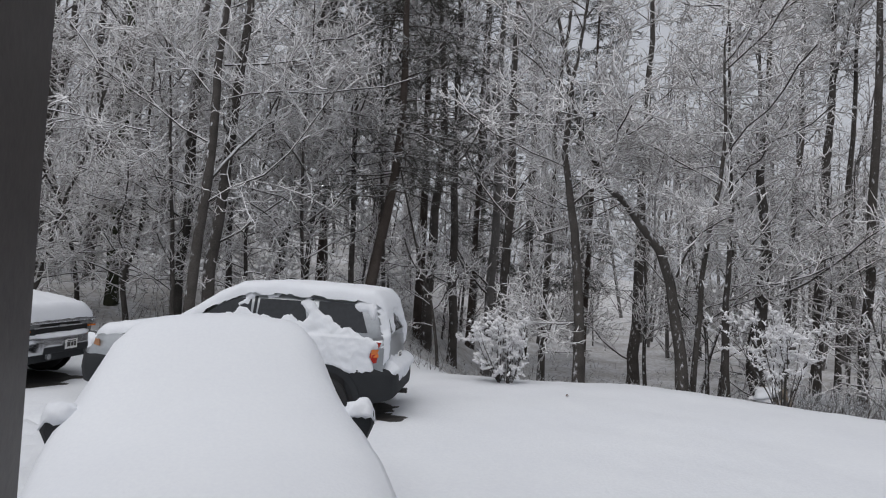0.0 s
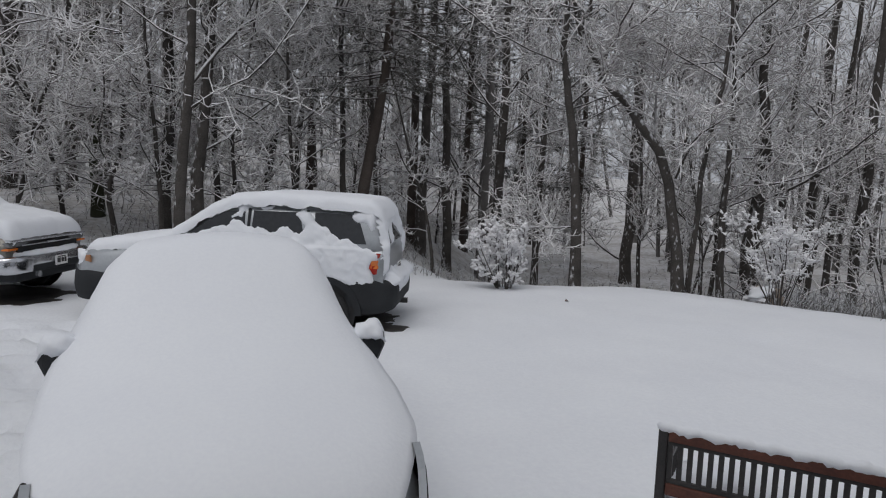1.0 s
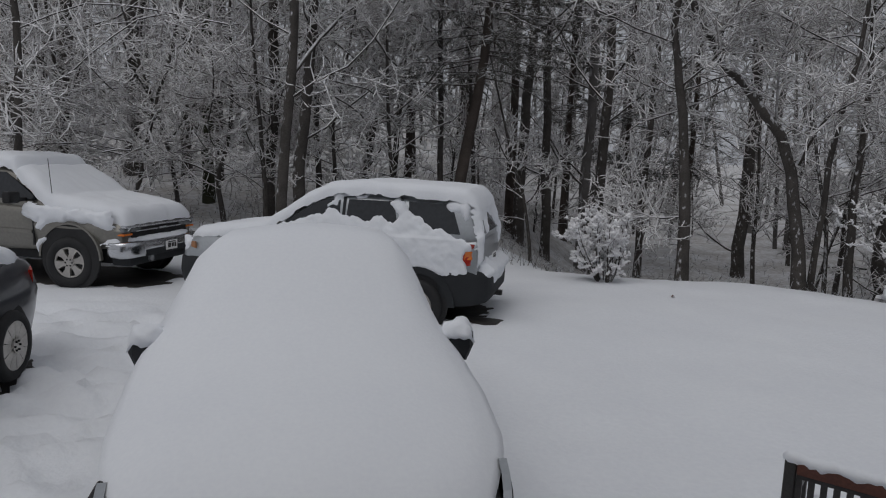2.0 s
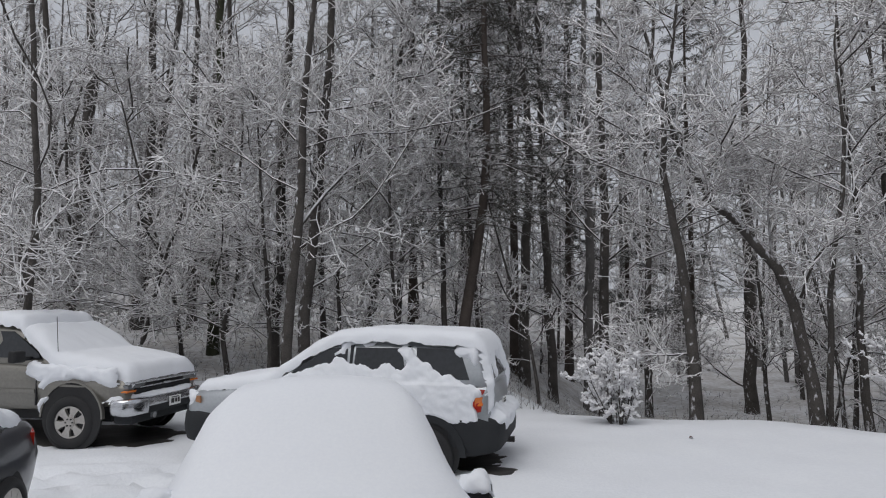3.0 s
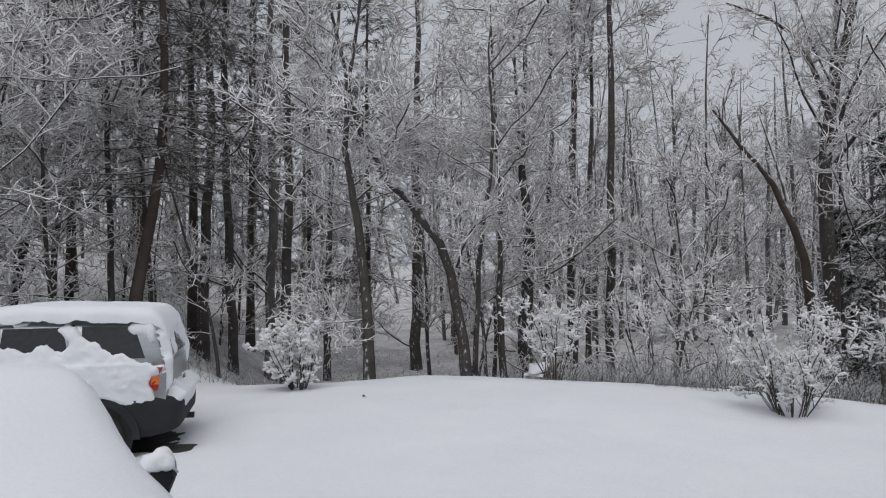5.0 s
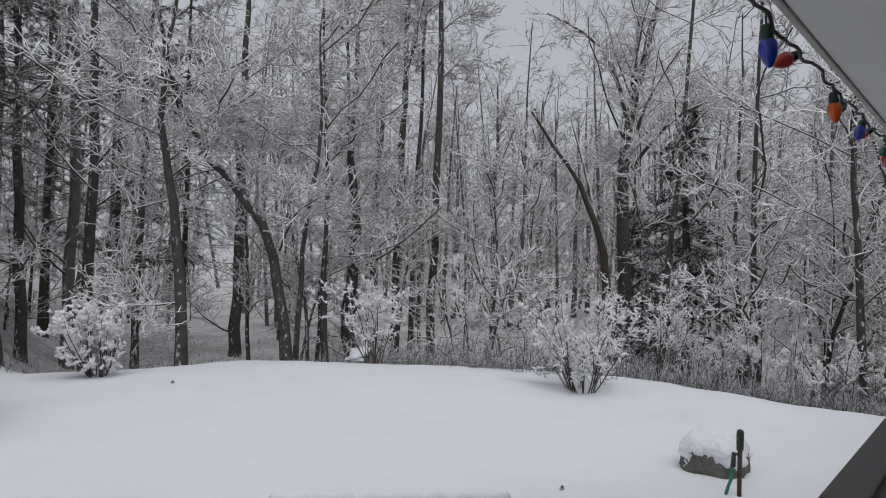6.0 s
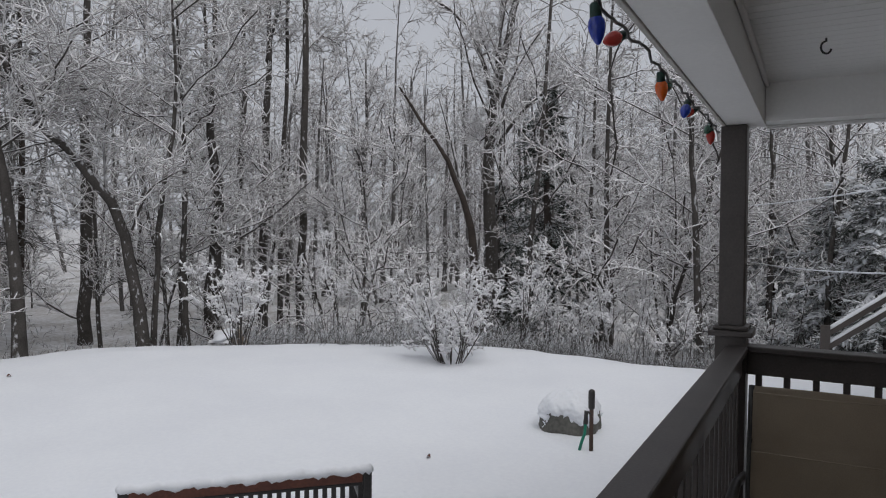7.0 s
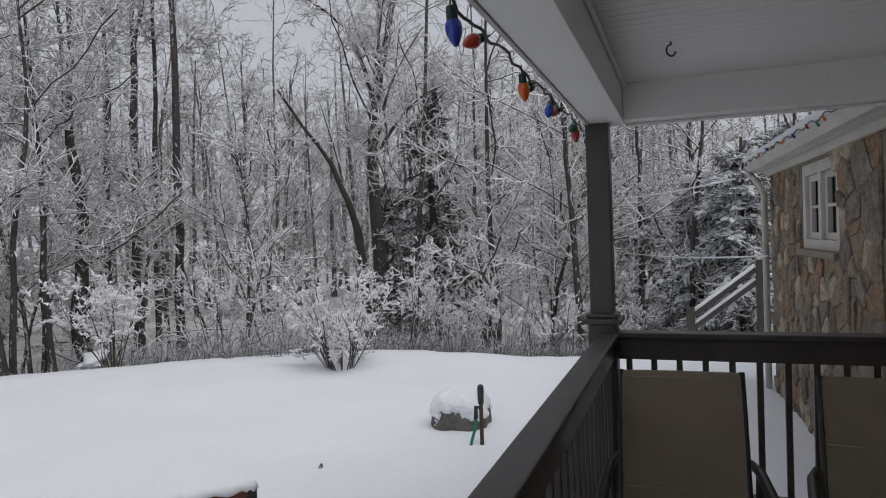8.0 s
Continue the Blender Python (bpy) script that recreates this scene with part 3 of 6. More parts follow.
def house_wing():
    def put(ob):
        ob.matrix_world = HOUSE
        return ob
    win = put(structure(part("window_1", one_box(-3.02, -1.72, -0.15, -0.115, 1.98, 2.78), GLASS), "white two-sash window in the stone wall", "window"))
    bm = bmesh.new()
    for x0, x1, z0, z1 in ((-3.06, -2.94, 1.94, 2.82), (-1.80, -1.68, 1.94, 2.82), (-2.94, -1.80, 2.71, 2.82), (-2.94, -1.80, 1.94, 2.04), (-2.42, -2.32, 2.04, 2.71)):
        box(bm, x0, x1, -0.11, -0.02, z0, z1, 0.006)
    part("window_frame", bm, SHADE_GREY_TRIM, win)
    for a, b in ((-2.94, -2.42), (-2.32, -1.80)):
        bm = bmesh.new()
        box(bm, a + 0.002, a + 0.07, -0.108, -0.06, 2.045, 2.705, 0.004)
        box(bm, b - 0.07, b - 0.002, -0.108, -0.06, 2.045, 2.705, 0.004)
        box(bm, a + 0.07, b - 0.07, -0.108, -0.062, 2.045, 2.11, 0.004)
        box(bm, a + 0.07, b - 0.07, -0.108, -0.062, 2.64, 2.705, 0.004)
        box(bm, a + 0.07, b - 0.07, -0.108, -0.064, 2.36, 2.39, 0.003)
        part("sash", bm, SHADE_GREY_TRIM, win)
    part("window_sill", one_box(-3.10, -1.62, -0.108, 0.05, 1.87, 1.938, bevel=0.01), MORTAR_DARK, win, "brown brick sill")
    eave = put(structure(part("eave", one_box(-8.2, 0.45, -0.30, 0.14, 2.93, 2.96), SHADE_GREY_TRIM), "white boarded eave of the stone house", "eave"))
    part("frieze", one_box(-8.2, 0.05, 0.002, 0.05, 2.85, 2.928, bevel=0.005), SHADE_GREY_TRIM, eave)
    gut = bmesh.new()
    prism(gut, [(0.142, 2.94), (0.20, 2.94), (0.25, 3.00), (0.25, 3.06), (0.235, 3.06), (0.23, 3.01), (0.195, 2.955), (0.142, 2.955)], -8.2, 0.46)
    for v in gut.verts:
        v.co = Vector((v.co.y, v.co.x, v.co.z))
    part("gutter", gut, SHADE_GREY_TRIM, eave, "white metal gutter")
    sp = bmesh.new()
    tube(sp, [(0.30, 0.19, 2.95), (0.28, 0.17, 2.86), (0.06, 0.10, 2.70), (0.04, 0.07, 2.60), (0.04, 0.07, 0.0)], 0.042, 8)
    put(tagged(part("downspout", sp, SHADE_GREY_TRIM, None, "", True), "white metal downspout at the house corner", "downspout"))
    put(structure(part("corner_board", one_box(0.10, 0.75, -0.5, -0.16, -0.5, 2.92, bevel=0.01), SHADE_GREY_TRIM), "pale boarded corner of the house", "wall"))
    rf = bmesh.new()
    prism(rf, [(0.23, 3.05), (0.26, 3.13), (-3.2, 4.2), (-3.2, 4.05)], -8.2, 0.5)
    for v in rf.verts:
        v.co = Vector((v.co.y, v.co.x, v.co.z))
    put(structure(part("house_roof", rf, SNOW), "snow-covered roof of the stone house", "roof"))
    put(structure(part("wall_gable", one_box(-8.2, 0.0, -3.2, -0.36, -0.6, 2.92), MORTAR_DARK), "plain body of the stone house", "wall"))
    string = put(thing("string_lights", pose(0, 0, 0), "coloured bulbs clipped along the snowy house gutter", "string lights"))
    bm = bmesh.new()
    tube(bm, [(-7.8 + i * 0.1, 0.262, 3.055 + 0.02 * math.sin(i * 1.3)) for i in range(84)], 0.006, 5)
    part("cord", bm, IRON, string, "dark cord", True)
    rng = random.Random(5)
    shades = [RED, material("bulb_blue_far", (0.01, 0.02, 0.25), 0.25, second=(0.01, 0.015, 0.18), bump=0.0), AMBER, GREEN_HOSE]
    for i in range(22):
        bm = bmesh.new()
        tube(bm, [(0, 0, 0.02), (0, 0, -0.04), (0, 0, -0.075), (0, 0, -0.11), (0, 0, -0.13)], [0.02, 0.024, 0.033, 0.024, 0.004], 8)
        b = part("bulb", bm, shades[i % 4], string, "", True)
        b.matrix_local = pose(-7.6 + i * 0.37 + rng.uniform(-0.1, 0.1), 0.28, 3.045 + rng.uniform(-0.02, 0.03), rng.uniform(-70, 50), rng.uniform(-40, 40), 0) @ Matrix.Scale(0.38, 4)


house_wing()


def stair_rail():
    """An outdoor stair railing beyond the house corner, snow lying on its slopes."""
    ob = thing("stair_railing", pose(12.2, -1.28, 0), "dark wooden stair railing with snow on its sloping rails", "railing")
    part("newel_post", one_box(-0.07, 0.07, -0.07, 0.07, -0.4, 1.62, bevel=0.008), BROWN_PAINT, ob)
    part("newel_post", one_box(-0.07, 0.07, 1.06, 1.2, -0.4, 0.80, bevel=0.008), BROWN_PAINT, ob)
    for z in (1.50, 1.28):
        bm = bmesh.new()
        prism(bm, [(0.08, z - 0.10), (0.08, z), (1.08, z - 0.78), (1.08, z - 0.88)], -0.045, 0.045)
        for v in bm.verts:
            v.co = Vector((v.co.y, v.co.x, v.co.z))
        part("sloping_rail", bm, BROWN_PAINT, ob)
        bm = bmesh.new()
        n = 14
        tube(bm, [(0, 0.08 + i / n, z - 0.78 * i / n + 0.012 + 0.006 * math.sin(i * 2.1)) for i in range(n + 1)], 0.045, 8)
        part("snow", bm, SNOW, ob, "strip of lying snow", True)


stair_rail()


def cable(a, b, sag, label):
    bm = bmesh.new()
    pts = [Vector(a).lerp(Vector(b), t / 16) - Vector((0, 0, sag * 4 * (t / 16) * (1 - t / 16))) for t in range(17)]
    tube(bm, pts, 0.012, 5)
    tagged(part("overhead_cable", bm, SNOW, None, "", True), label, "cable", "overhead cables")


cable((9.9, -0.78, 2.86), (34, 8, 4.6), 0.5, "frosted overhead service cable running to the house eave")
cable((9.4, -1.1, 1.80), (22, 2.5, 1.7), 0.15, "frosted clothes line tied to the house corner")


# ---- cars ----
def shell(name, stations, mat, parent, label="", along=6, lumps=0.0, seed=1):
    """A closed car panel: rings across the car, from (x, z low, z wide, z top, half width low, wide, top, crown) stations."""
    st = np.array(stations, float)
    n = len(st)
    xs = np.linspace(0, n - 1, (n - 1) * along + 1)
    i = np.clip(xs.astype(int), 0, n - 2)
    k = (xs - i)[:, None]
    m = np.zeros_like(st)
    m[1:-1] = (st[2:] - st[:-2]) / 2
    m[0], m[-1] = st[1] - st[0], st[-1] - st[-2]
    h = ((2 * k ** 3 - 3 * k ** 2 + 1) * st[i] + (k ** 3 - 2 * k ** 2 + k) * m[i] + (-2 * k ** 3 + 3 * k ** 2) * st[i + 1] + (k ** 3 - k ** 2) * m[i + 1])
    x, zl, zm, zt, wl, wm, wtp, cr = h.T
    half = [(0 * x, zl), (wl * 0.6, zl), (wl * 0.92, zl), (wl, zl + 0.03 * (zt - zl)), ((wl + wm) / 2 + 0.12 * (wm - wl), zl + 0.5 * (zm - zl)), (wm, zm),
            (0.2 * wtp + 0.8 * wm, zm + 0.25 * (zt - zm)), (0.45 * wtp + 0.55 * wm, zm + 0.52 * (zt - zm)), (0.72 * wtp + 0.28 * wm, zm + 0.78 * (zt - zm)), (0.96 * wtp, zm + 0.95 * (zt - zm)),
            (wtp * 0.88, zt + cr * 0.12), (wtp * 0.7, zt + cr * 0.45), (wtp * 0.45, zt + cr * 0.78), (wtp * 0.2, zt + cr * 0.96), (0 * x, zt + cr)]
    ring = [(y, z) for y, z in half] + [(-y, z) for y, z in half[-2:0:-1]]
    v = np.stack([np.stack([x, y, z], -1) for y, z in ring], 1)
    if lumps:
        v[..., 2] += lumps * waves(v[..., 0] + 0.5 * v[..., 2], v[..., 1], seed, 4, 0.9)
        v[..., 1] += 0.6 * lumps * waves(v[..., 0], v[..., 2], seed + 3, 4, 0.5) * (np.abs(v[..., 1]) > 0.3)
    r, c = v.shape[:2]
    idx = np.arange(r * c).reshape(r, c)
    q = np.stack([idx[:-1], np.roll(idx[:-1], -1, 1), np.roll(idx[1:], -1, 1), idx[1:]], -1).reshape(-1, 4)
    bm = bmesh.new()
    vs = [bm.verts.new(p) for p in v.reshape(-1, 3)]
    for f in q:
        bm.faces.new([vs[j] for j in f])
    bm.faces.new([vs[j] for j in idx[0]])
    bm.faces.new([vs[j] for j in idx[-1]])
    bmesh.ops.remove_doubles(bm, verts=bm.verts, dist=0.0005)
    return part(name, bm, mat, parent, label, True)


def wheel(parent, x, y, r, width, side, spokes=5, rim=0.62, steer=0.0):
    """A wheel at rest: tyre with disc, spokes, rim, hub and nuts as its pieces. side: +1 for the car's left."""
    bm = bmesh.new()
    prof = [(rim * r, -0.45), (0.80 * r, -0.5), (0.95 * r, -0.46), (r, -0.3), (r, 0.3), (0.95 * r, 0.46), (0.80 * r, 0.5), (rim * r, 0.45)]
    rings = [[bm.verts.new((a * math.cos(k), w * width, a * math.sin(k))) for a, w in prof] for k in [math.tau * s / 36 for s in range(36)]]
    for s in range(36):
        for j in range(len(prof)):
            bm.faces.new((rings[s][j], rings[(s + 1) % 36][j], rings[(s + 1) % 36][(j + 1) % len(prof)], rings[s][(j + 1) % len(prof)]))
    tyre = part("wheel", bm, BLACK, parent, "black tyre on an alloy rim", True)
    tyre.matrix_local = pose(x, y, r, 0, 0, steer)
    o = side * width * 0.36
    bm = bmesh.new()
    bmesh.ops.create_cone(bm, cap_ends=True, segments=32, radius1=rim * r, radius2=rim * r, depth=0.03, matrix=Matrix.Translation((0, o - side * 0.07, 0)) @ Matrix.Rotation(radians(90), 4, "X"))
    part("brake_disc", bm, BLACK, tyre)
    for s in range(spokes):
        bm = bmesh.new()
        m = Matrix.Translation((0, o, 0)) @ Matrix.Rotation(math.tau * s / spokes + 0.3, 4, "Y")
        outline = [(-0.11 * r, 0.12 * r), (0.11 * r, 0.12 * r), (0.10 * r, 0.32 * r), (0.20 * r, (rim - 0.02) * r), (-0.20 * r, (rim - 0.02) * r), (-0.10 * r, 0.32 * r)]
        a0 = [bm.verts.new(m @ Vector((px, side * 0.018, pz))) for px, pz in outline]
        a1 = [bm.verts.new(m @ Vector((px * 1.12, -side * 0.03, pz))) for px, pz in outline]
        bm.faces.new(a0)
        for j in range(6):
            bm.faces.new((a0[j], a0[(j + 1) % 6], a1[(j + 1) % 6], a1[j]))
        part("spoke", bm, ALLOY, tyre)
    bm = bmesh.new()
    tube(bm, [(math.cos(k) * rim * r * 0.96, o, math.sin(k) * rim * r * 0.96) for k in [math.tau * s / 32 for s in range(33)]], 0.055 * r, 6)
    part("rim", bm, ALLOY, tyre, "", True)
    bm = bmesh.new()
    bmesh.ops.create_cone(bm, cap_ends=True, segments=20, radius1=0.24 * r, radius2=0.20 * r, depth=0.06, matrix=Matrix.Translation((0, o, 0)) @ Matrix.Rotation(radians(-90 * side), 4, "X"))
    part("hub", bm, ALLOY, tyre)
    for s in range(6):
        a = math.tau * s / 6
        bm = bmesh.new()
        c = Vector((0.14 * r * math.cos(a), o + side * 0.03, 0.14 * r * math.sin(a)))
        tube(bm, [c, c + Vector((0, side * 0.012, 0))], 0.032 * r, 8)
        part("wheel_nut", bm, BLACK, tyre)
    return tyre


def side_panel(name, outline, y_at, thick, mat, parent, label=""):
    """A thin plate on a car's flank: outline in x and z, lying on y_at(x, z), proud by thick."""
    bm = bmesh.new()
    cx, cz = sum(p[0] for p in outline) / len(outline), sum(p[1] for p in outline) / len(outline)
    s = 1 if y_at(cx, cz) > 0 else -1
    dense = []
    for (ax, az), (bx, bz) in zip(outline, outline[1:] + outline[:1]):
        n = max(1, int(math.hypot(bx - ax, bz - az) / 0.08))
        dense += [(ax + (bx - ax) * i / n, az + (bz - az) * i / n) for i in range(n)]
    a = [bm.verts.new((x, y_at(x, z) - s * 0.03, z)) for x, z in dense]
    b = [bm.verts.new((x, y_at(x, z) + s * thick, z)) for x, z in dense]
    bm.faces.new(b)
    for i in range(len(a)):
        j = (i + 1) % len(a)
        bm.faces.new((a[i], a[j], b[j], b[i]))
    return part(name, bm, mat, parent, label)


def bars_plate(parent, m, label="pale plate with unreadable dark marks"):
    """A number plate: a pale board with plain bars on it."""
    bm = bmesh.new()
    box(bm, -0.006, 0.006, -0.15, 0.15, -0.075, 0.075, 0.004)
    plate = part("plate", bm, WHITE_PAINT, parent, label)
    plate.matrix_local = m
    for y0, y1, z0, z1 in ((-0.11, -0.03, -0.04, 0.035), (-0.01, 0.05, -0.035, 0.03), (0.065, 0.115, -0.04, 0.035), (-0.1, 0.1, 0.045, 0.06)):
        part("mark", one_box(0.007, 0.009, y0, y1, z0, z1), IRON, plate)
    return plate


def flank(w, w_top, z0, z1):
    """Half width of a leaning car side at the height z, the same all along."""
    return lambda x, z: w + (w_top - w) * min(1, max(0, (z - z0) / (z1 - z0)))


def flank_snow(parent, poly, y_at, thick, seed, step=0.025, label="wet snow stuck to the flank"):
    p = np.array(poly)

    def surface(u, v):
        y = np.vectorize(y_at)(u, v)
        s = 1.0 if y.mean() > 0 else -1.0
        n = np.zeros(u.shape + (3,))
        n[..., 1], n[..., 2] = s * 0.94, 0.34
        return np.stack([u, y, v], -1), n
    return sheet_snow("snow", surface, polygon_inside(poly), p[:, 0].min() - 0.06, p[:, 0].max() + 0.06, p[:, 1].min() - 0.06, p[:, 1].max() + 0.06, step, thick, 0.06, seed, parent, label, None, 1.3, 0.006)


def deck_snow(parent, profile, half, thick, seed, x0, x1, label="thick blanket of snow", drop=0.10, step=0.04):
    """Snow lying on a roof or bonnet: profile(x) is the height under it, half(x) the half width; its edges droop."""
    def surface(u, v):
        w = half(u)
        y = v * w
        z = profile(u) - drop * np.clip(np.abs(v) - 0.72, 0, None) ** 2 / 0.08
        n = np.zeros(u.shape + (3,))
        n[..., 1], n[..., 2] = 0.55 * np.sign(v) * np.abs(v) ** 6, 1.0
        return np.stack([u, y, z], -1), n / np.linalg.norm(n, axis=-1, keepdims=True)
    def inside(u, v):
        return np.minimum(np.minimum(u - x0, x1 - u), (1 - np.abs(v)) * 0.8)
    return sheet_snow("snow", surface, inside, x0 - 0.05, x1 + 0.05, -1.08, 1.08, step, thick, 0.13, seed, parent, label, None, 0.4, 0.002, 0.5)


def ragged_patch(name, cx, cy, lx, ly, turn, mat, lift, thick, seed, label, category, kind="structure"):
    """A ragged lying patch on the ground, about lx by ly."""
    c, s = math.cos(radians(turn)), math.sin(radians(turn))

    def surface(u, v):
        x, y = cx + u * c - v * s, cy + u * s + v * c
        n = np.zeros(u.shape + (3,))
        n[..., 2] = 1
        return np.stack([x, y, ground_height(x, y) + lift], -1), n

    def inside(u, v):
        return (1 - ((u / (lx / 2)) ** 4 + (v / (ly / 2)) ** 4) ** 0.25) * min(lx, ly) / 2 + 0.05 * waves(u, v, seed + 9, 3, 0.7)
    ob = sheet_snow(name, surface, inside, -lx / 2 - 0.2, lx / 2 + 0.2, -ly / 2 - 0.2, ly / 2 + 0.2, 0.06, thick, 0.12, seed, None, "", mat)
    return tagged(ob, label, category, kind=kind)


def lerp_of(points):
    xs, zs = np.array(points, float).T
    return lambda u: np.interp(u, xs, zs)


# sedan: nose towards the porch, wholly buried
def build_sedan():
    car = thing("sedan", pose(-0.325, 5.0, 0.0, 0, 0, -86.3), "silver sedan buried under a smooth deep blanket of snow", "car", "parked cars")
    shell("body", [(-2.25, 0.45, 0.7, 0.9, 0.6, 0.7, 0.6, 0.0), (-2.05, 0.3, 0.7, 0.98, 0.78, 0.86, 0.7, 0.0), (-1, 0.25, 0.7, 0.98, 0.82, 0.88, 0.76, 0.0), (0, 0.25, 0.7, 0.96, 0.82, 0.88, 0.76, 0.0),
                   (1, 0.25, 0.68, 0.90, 0.82, 0.875, 0.74, 0.02), (1.7, 0.26, 0.62, 0.80, 0.80, 0.865, 0.78, 0.03), (2.0, 0.28, 0.54, 0.70, 0.74, 0.79, 0.68, 0.03), (2.2, 0.32, 0.46, 0.60, 0.52, 0.58, 0.48, 0.02), (2.25, 0.38, 0.46, 0.55, 0.35, 0.4, 0.3, 0.0)], SILVER, car)
    shell("cabin", [(-1.9, 0.88, 0.93, 1.0, 0.7, 0.7, 0.6, 0), (-1.2, 0.88, 0.95, 1.34, 0.74, 0.75, 0.56, 0.03), (-0.5, 0.88, 0.96, 1.42, 0.75, 0.76, 0.57, 0.05), (0.0, 0.88, 0.96, 1.36, 0.75, 0.76, 0.56, 0.04), (0.9, 0.86, 0.9, 0.93, 0.72, 0.72, 0.6, 0.03)], GLASS, car)
    shell("snow_blanket", [(-2.2, 0.8, 0.9, 1, 0.4, 0.5, 0.35, 0.02), (-2, 0.8, 0.95, 1.08, 0.72, 0.8, 0.6, 0.06), (-1.5, 0.82, 1, 1.32, 0.76, 0.82, 0.56, 0.08), (-0.95, 0.84, 1.05, 1.53, 0.791, 0.802, 0.622, 0.06), (-0.45, 0.84, 1.08, 1.575, 0.791, 0.786, 0.612, 0.065), (-0.1, 0.84, 1.06, 1.535, 0.854, 0.843, 0.626, 0.07),
                           (0.3, 0.82, 1, 1.3, 0.888, 0.877, 0.632, 0.09), (0.7, 0.8, 0.93, 1.1, 0.92, 0.92, 0.674, 0.08), (1.1, 0.74, 0.85, 0.98, 0.941, 0.946, 0.703, 0.07), (1.55, 0.68, 0.79, 0.92, 0.903, 0.913, 0.691, 0.06), (1.9, 0.62, 0.72, 0.83, 0.751, 0.782, 0.579, 0.05), (2.15, 0.54, 0.62, 0.71, 0.605, 0.626, 0.427, 0.03), (2.22, 0.54, 0.58, 0.62, 0.438, 0.459, 0.305, 0.01)],
          SNOW, car, "deep smooth snow over roof, windscreen and bonnet", 8, 0.007, 3)
    drift = [c for c in car.children if c.name.startswith("snow_blanket")][-1]
    for v in drift.data.vertices:          # blown fuller against one side of the cabin
        if v.co.y < 0:
            v.co.y *= 1 + 0.10 * math.exp(-((v.co.x - 0.15) / 0.85) ** 2)
    for s in (-1, 1):
        bm = bmesh.new()
        prof = [(0.0, 0.0), (0.0, 0.13), (0.10, 0.16), (0.165, 0.14), (0.175, 0.05), (0.13, -0.055), (0.06, -0.04)]
        a = [bm.verts.new((0.05, s * (0.80 + y), 0.93 + z)) for y, z in prof]
        b = [bm.verts.new((-0.02, s * (0.80 + y * 0.94), 0.93 + z * 0.96)) for y, z in prof]
        c = [bm.verts.new((0.10, s * (0.81 + y * 0.75), 0.94 + z * 0.75)) for y, z in prof]
        for r0, r1 in ((a, b), (c, a)):
            for i in range(7):
                bm.faces.new((r0[i], r0[(i + 1) % 7], r1[(i + 1) % 7], r1[i]))
        bm.faces.new(c)
        bm.faces.new(b)
        mir = part("wing_mirror", bm, CLADDING, car, "dark wing mirror", False)
        mir.location = (0.38, s * 0.065 - (0.025 if s < 0 else 0), -0.02)
        bm = bmesh.new()
        bmesh.ops.create_icosphere(bm, subdivisions=3, radius=1.0)
        for v in bm.verts:
            d = v.co.copy()
            w = 1 + 0.3 * noise.noise(d * 1.9 + Vector((s * 5, 0, 0))) + 0.16 * noise.noise(d * 5)
            v.co = Vector((0.03 + d.x * 0.10 * w, s * (0.872 + d.y * 0.112 * w), 1.075 + d.z * 0.075 * w - 0.3 * max(0, d.y * 1.0 - 0.45) ** 2))
        part("snow_cap", bm, SNOW, mir, "lump of snow", True)
        side_panel("fender", [(1.56, 0.56), (1.60, 0.74), (1.72, 0.79), (1.90, 0.73), (2.04, 0.62), (2.02, 0.48), (1.76, 0.50)], lambda x, z: s * (0.889 - 0.45 * max(0, x - 1.7) ** 1.6 - 0.10 * (z - 0.6)), 0.010, SILVER, car)
        side_panel("headlamp", [(1.68, 0.64), (1.72, 0.75), (1.86, 0.71), (2.0, 0.60), (1.97, 0.52), (1.80, 0.57)], lambda x, z: s * (0.893 - 0.45 * max(0, x - 1.7) ** 1.6 - 0.10 * (z - 0.6)), 0.012, GLASS, car, "wet headlamp")
        for sx in (1.35, -1.32):
            wheel(car, sx, s * 0.77, 0.32, 0.2, s)
    part("wiper", tube(bmesh.new(), [(1.70, -0.87, 0.78), (1.80, -0.885, 0.75), (1.95, -0.87, 0.68), (2.1, -0.82, 0.58)], 0.014, 6), IRON, car, "black trim strip")
    return car


build_sedan()


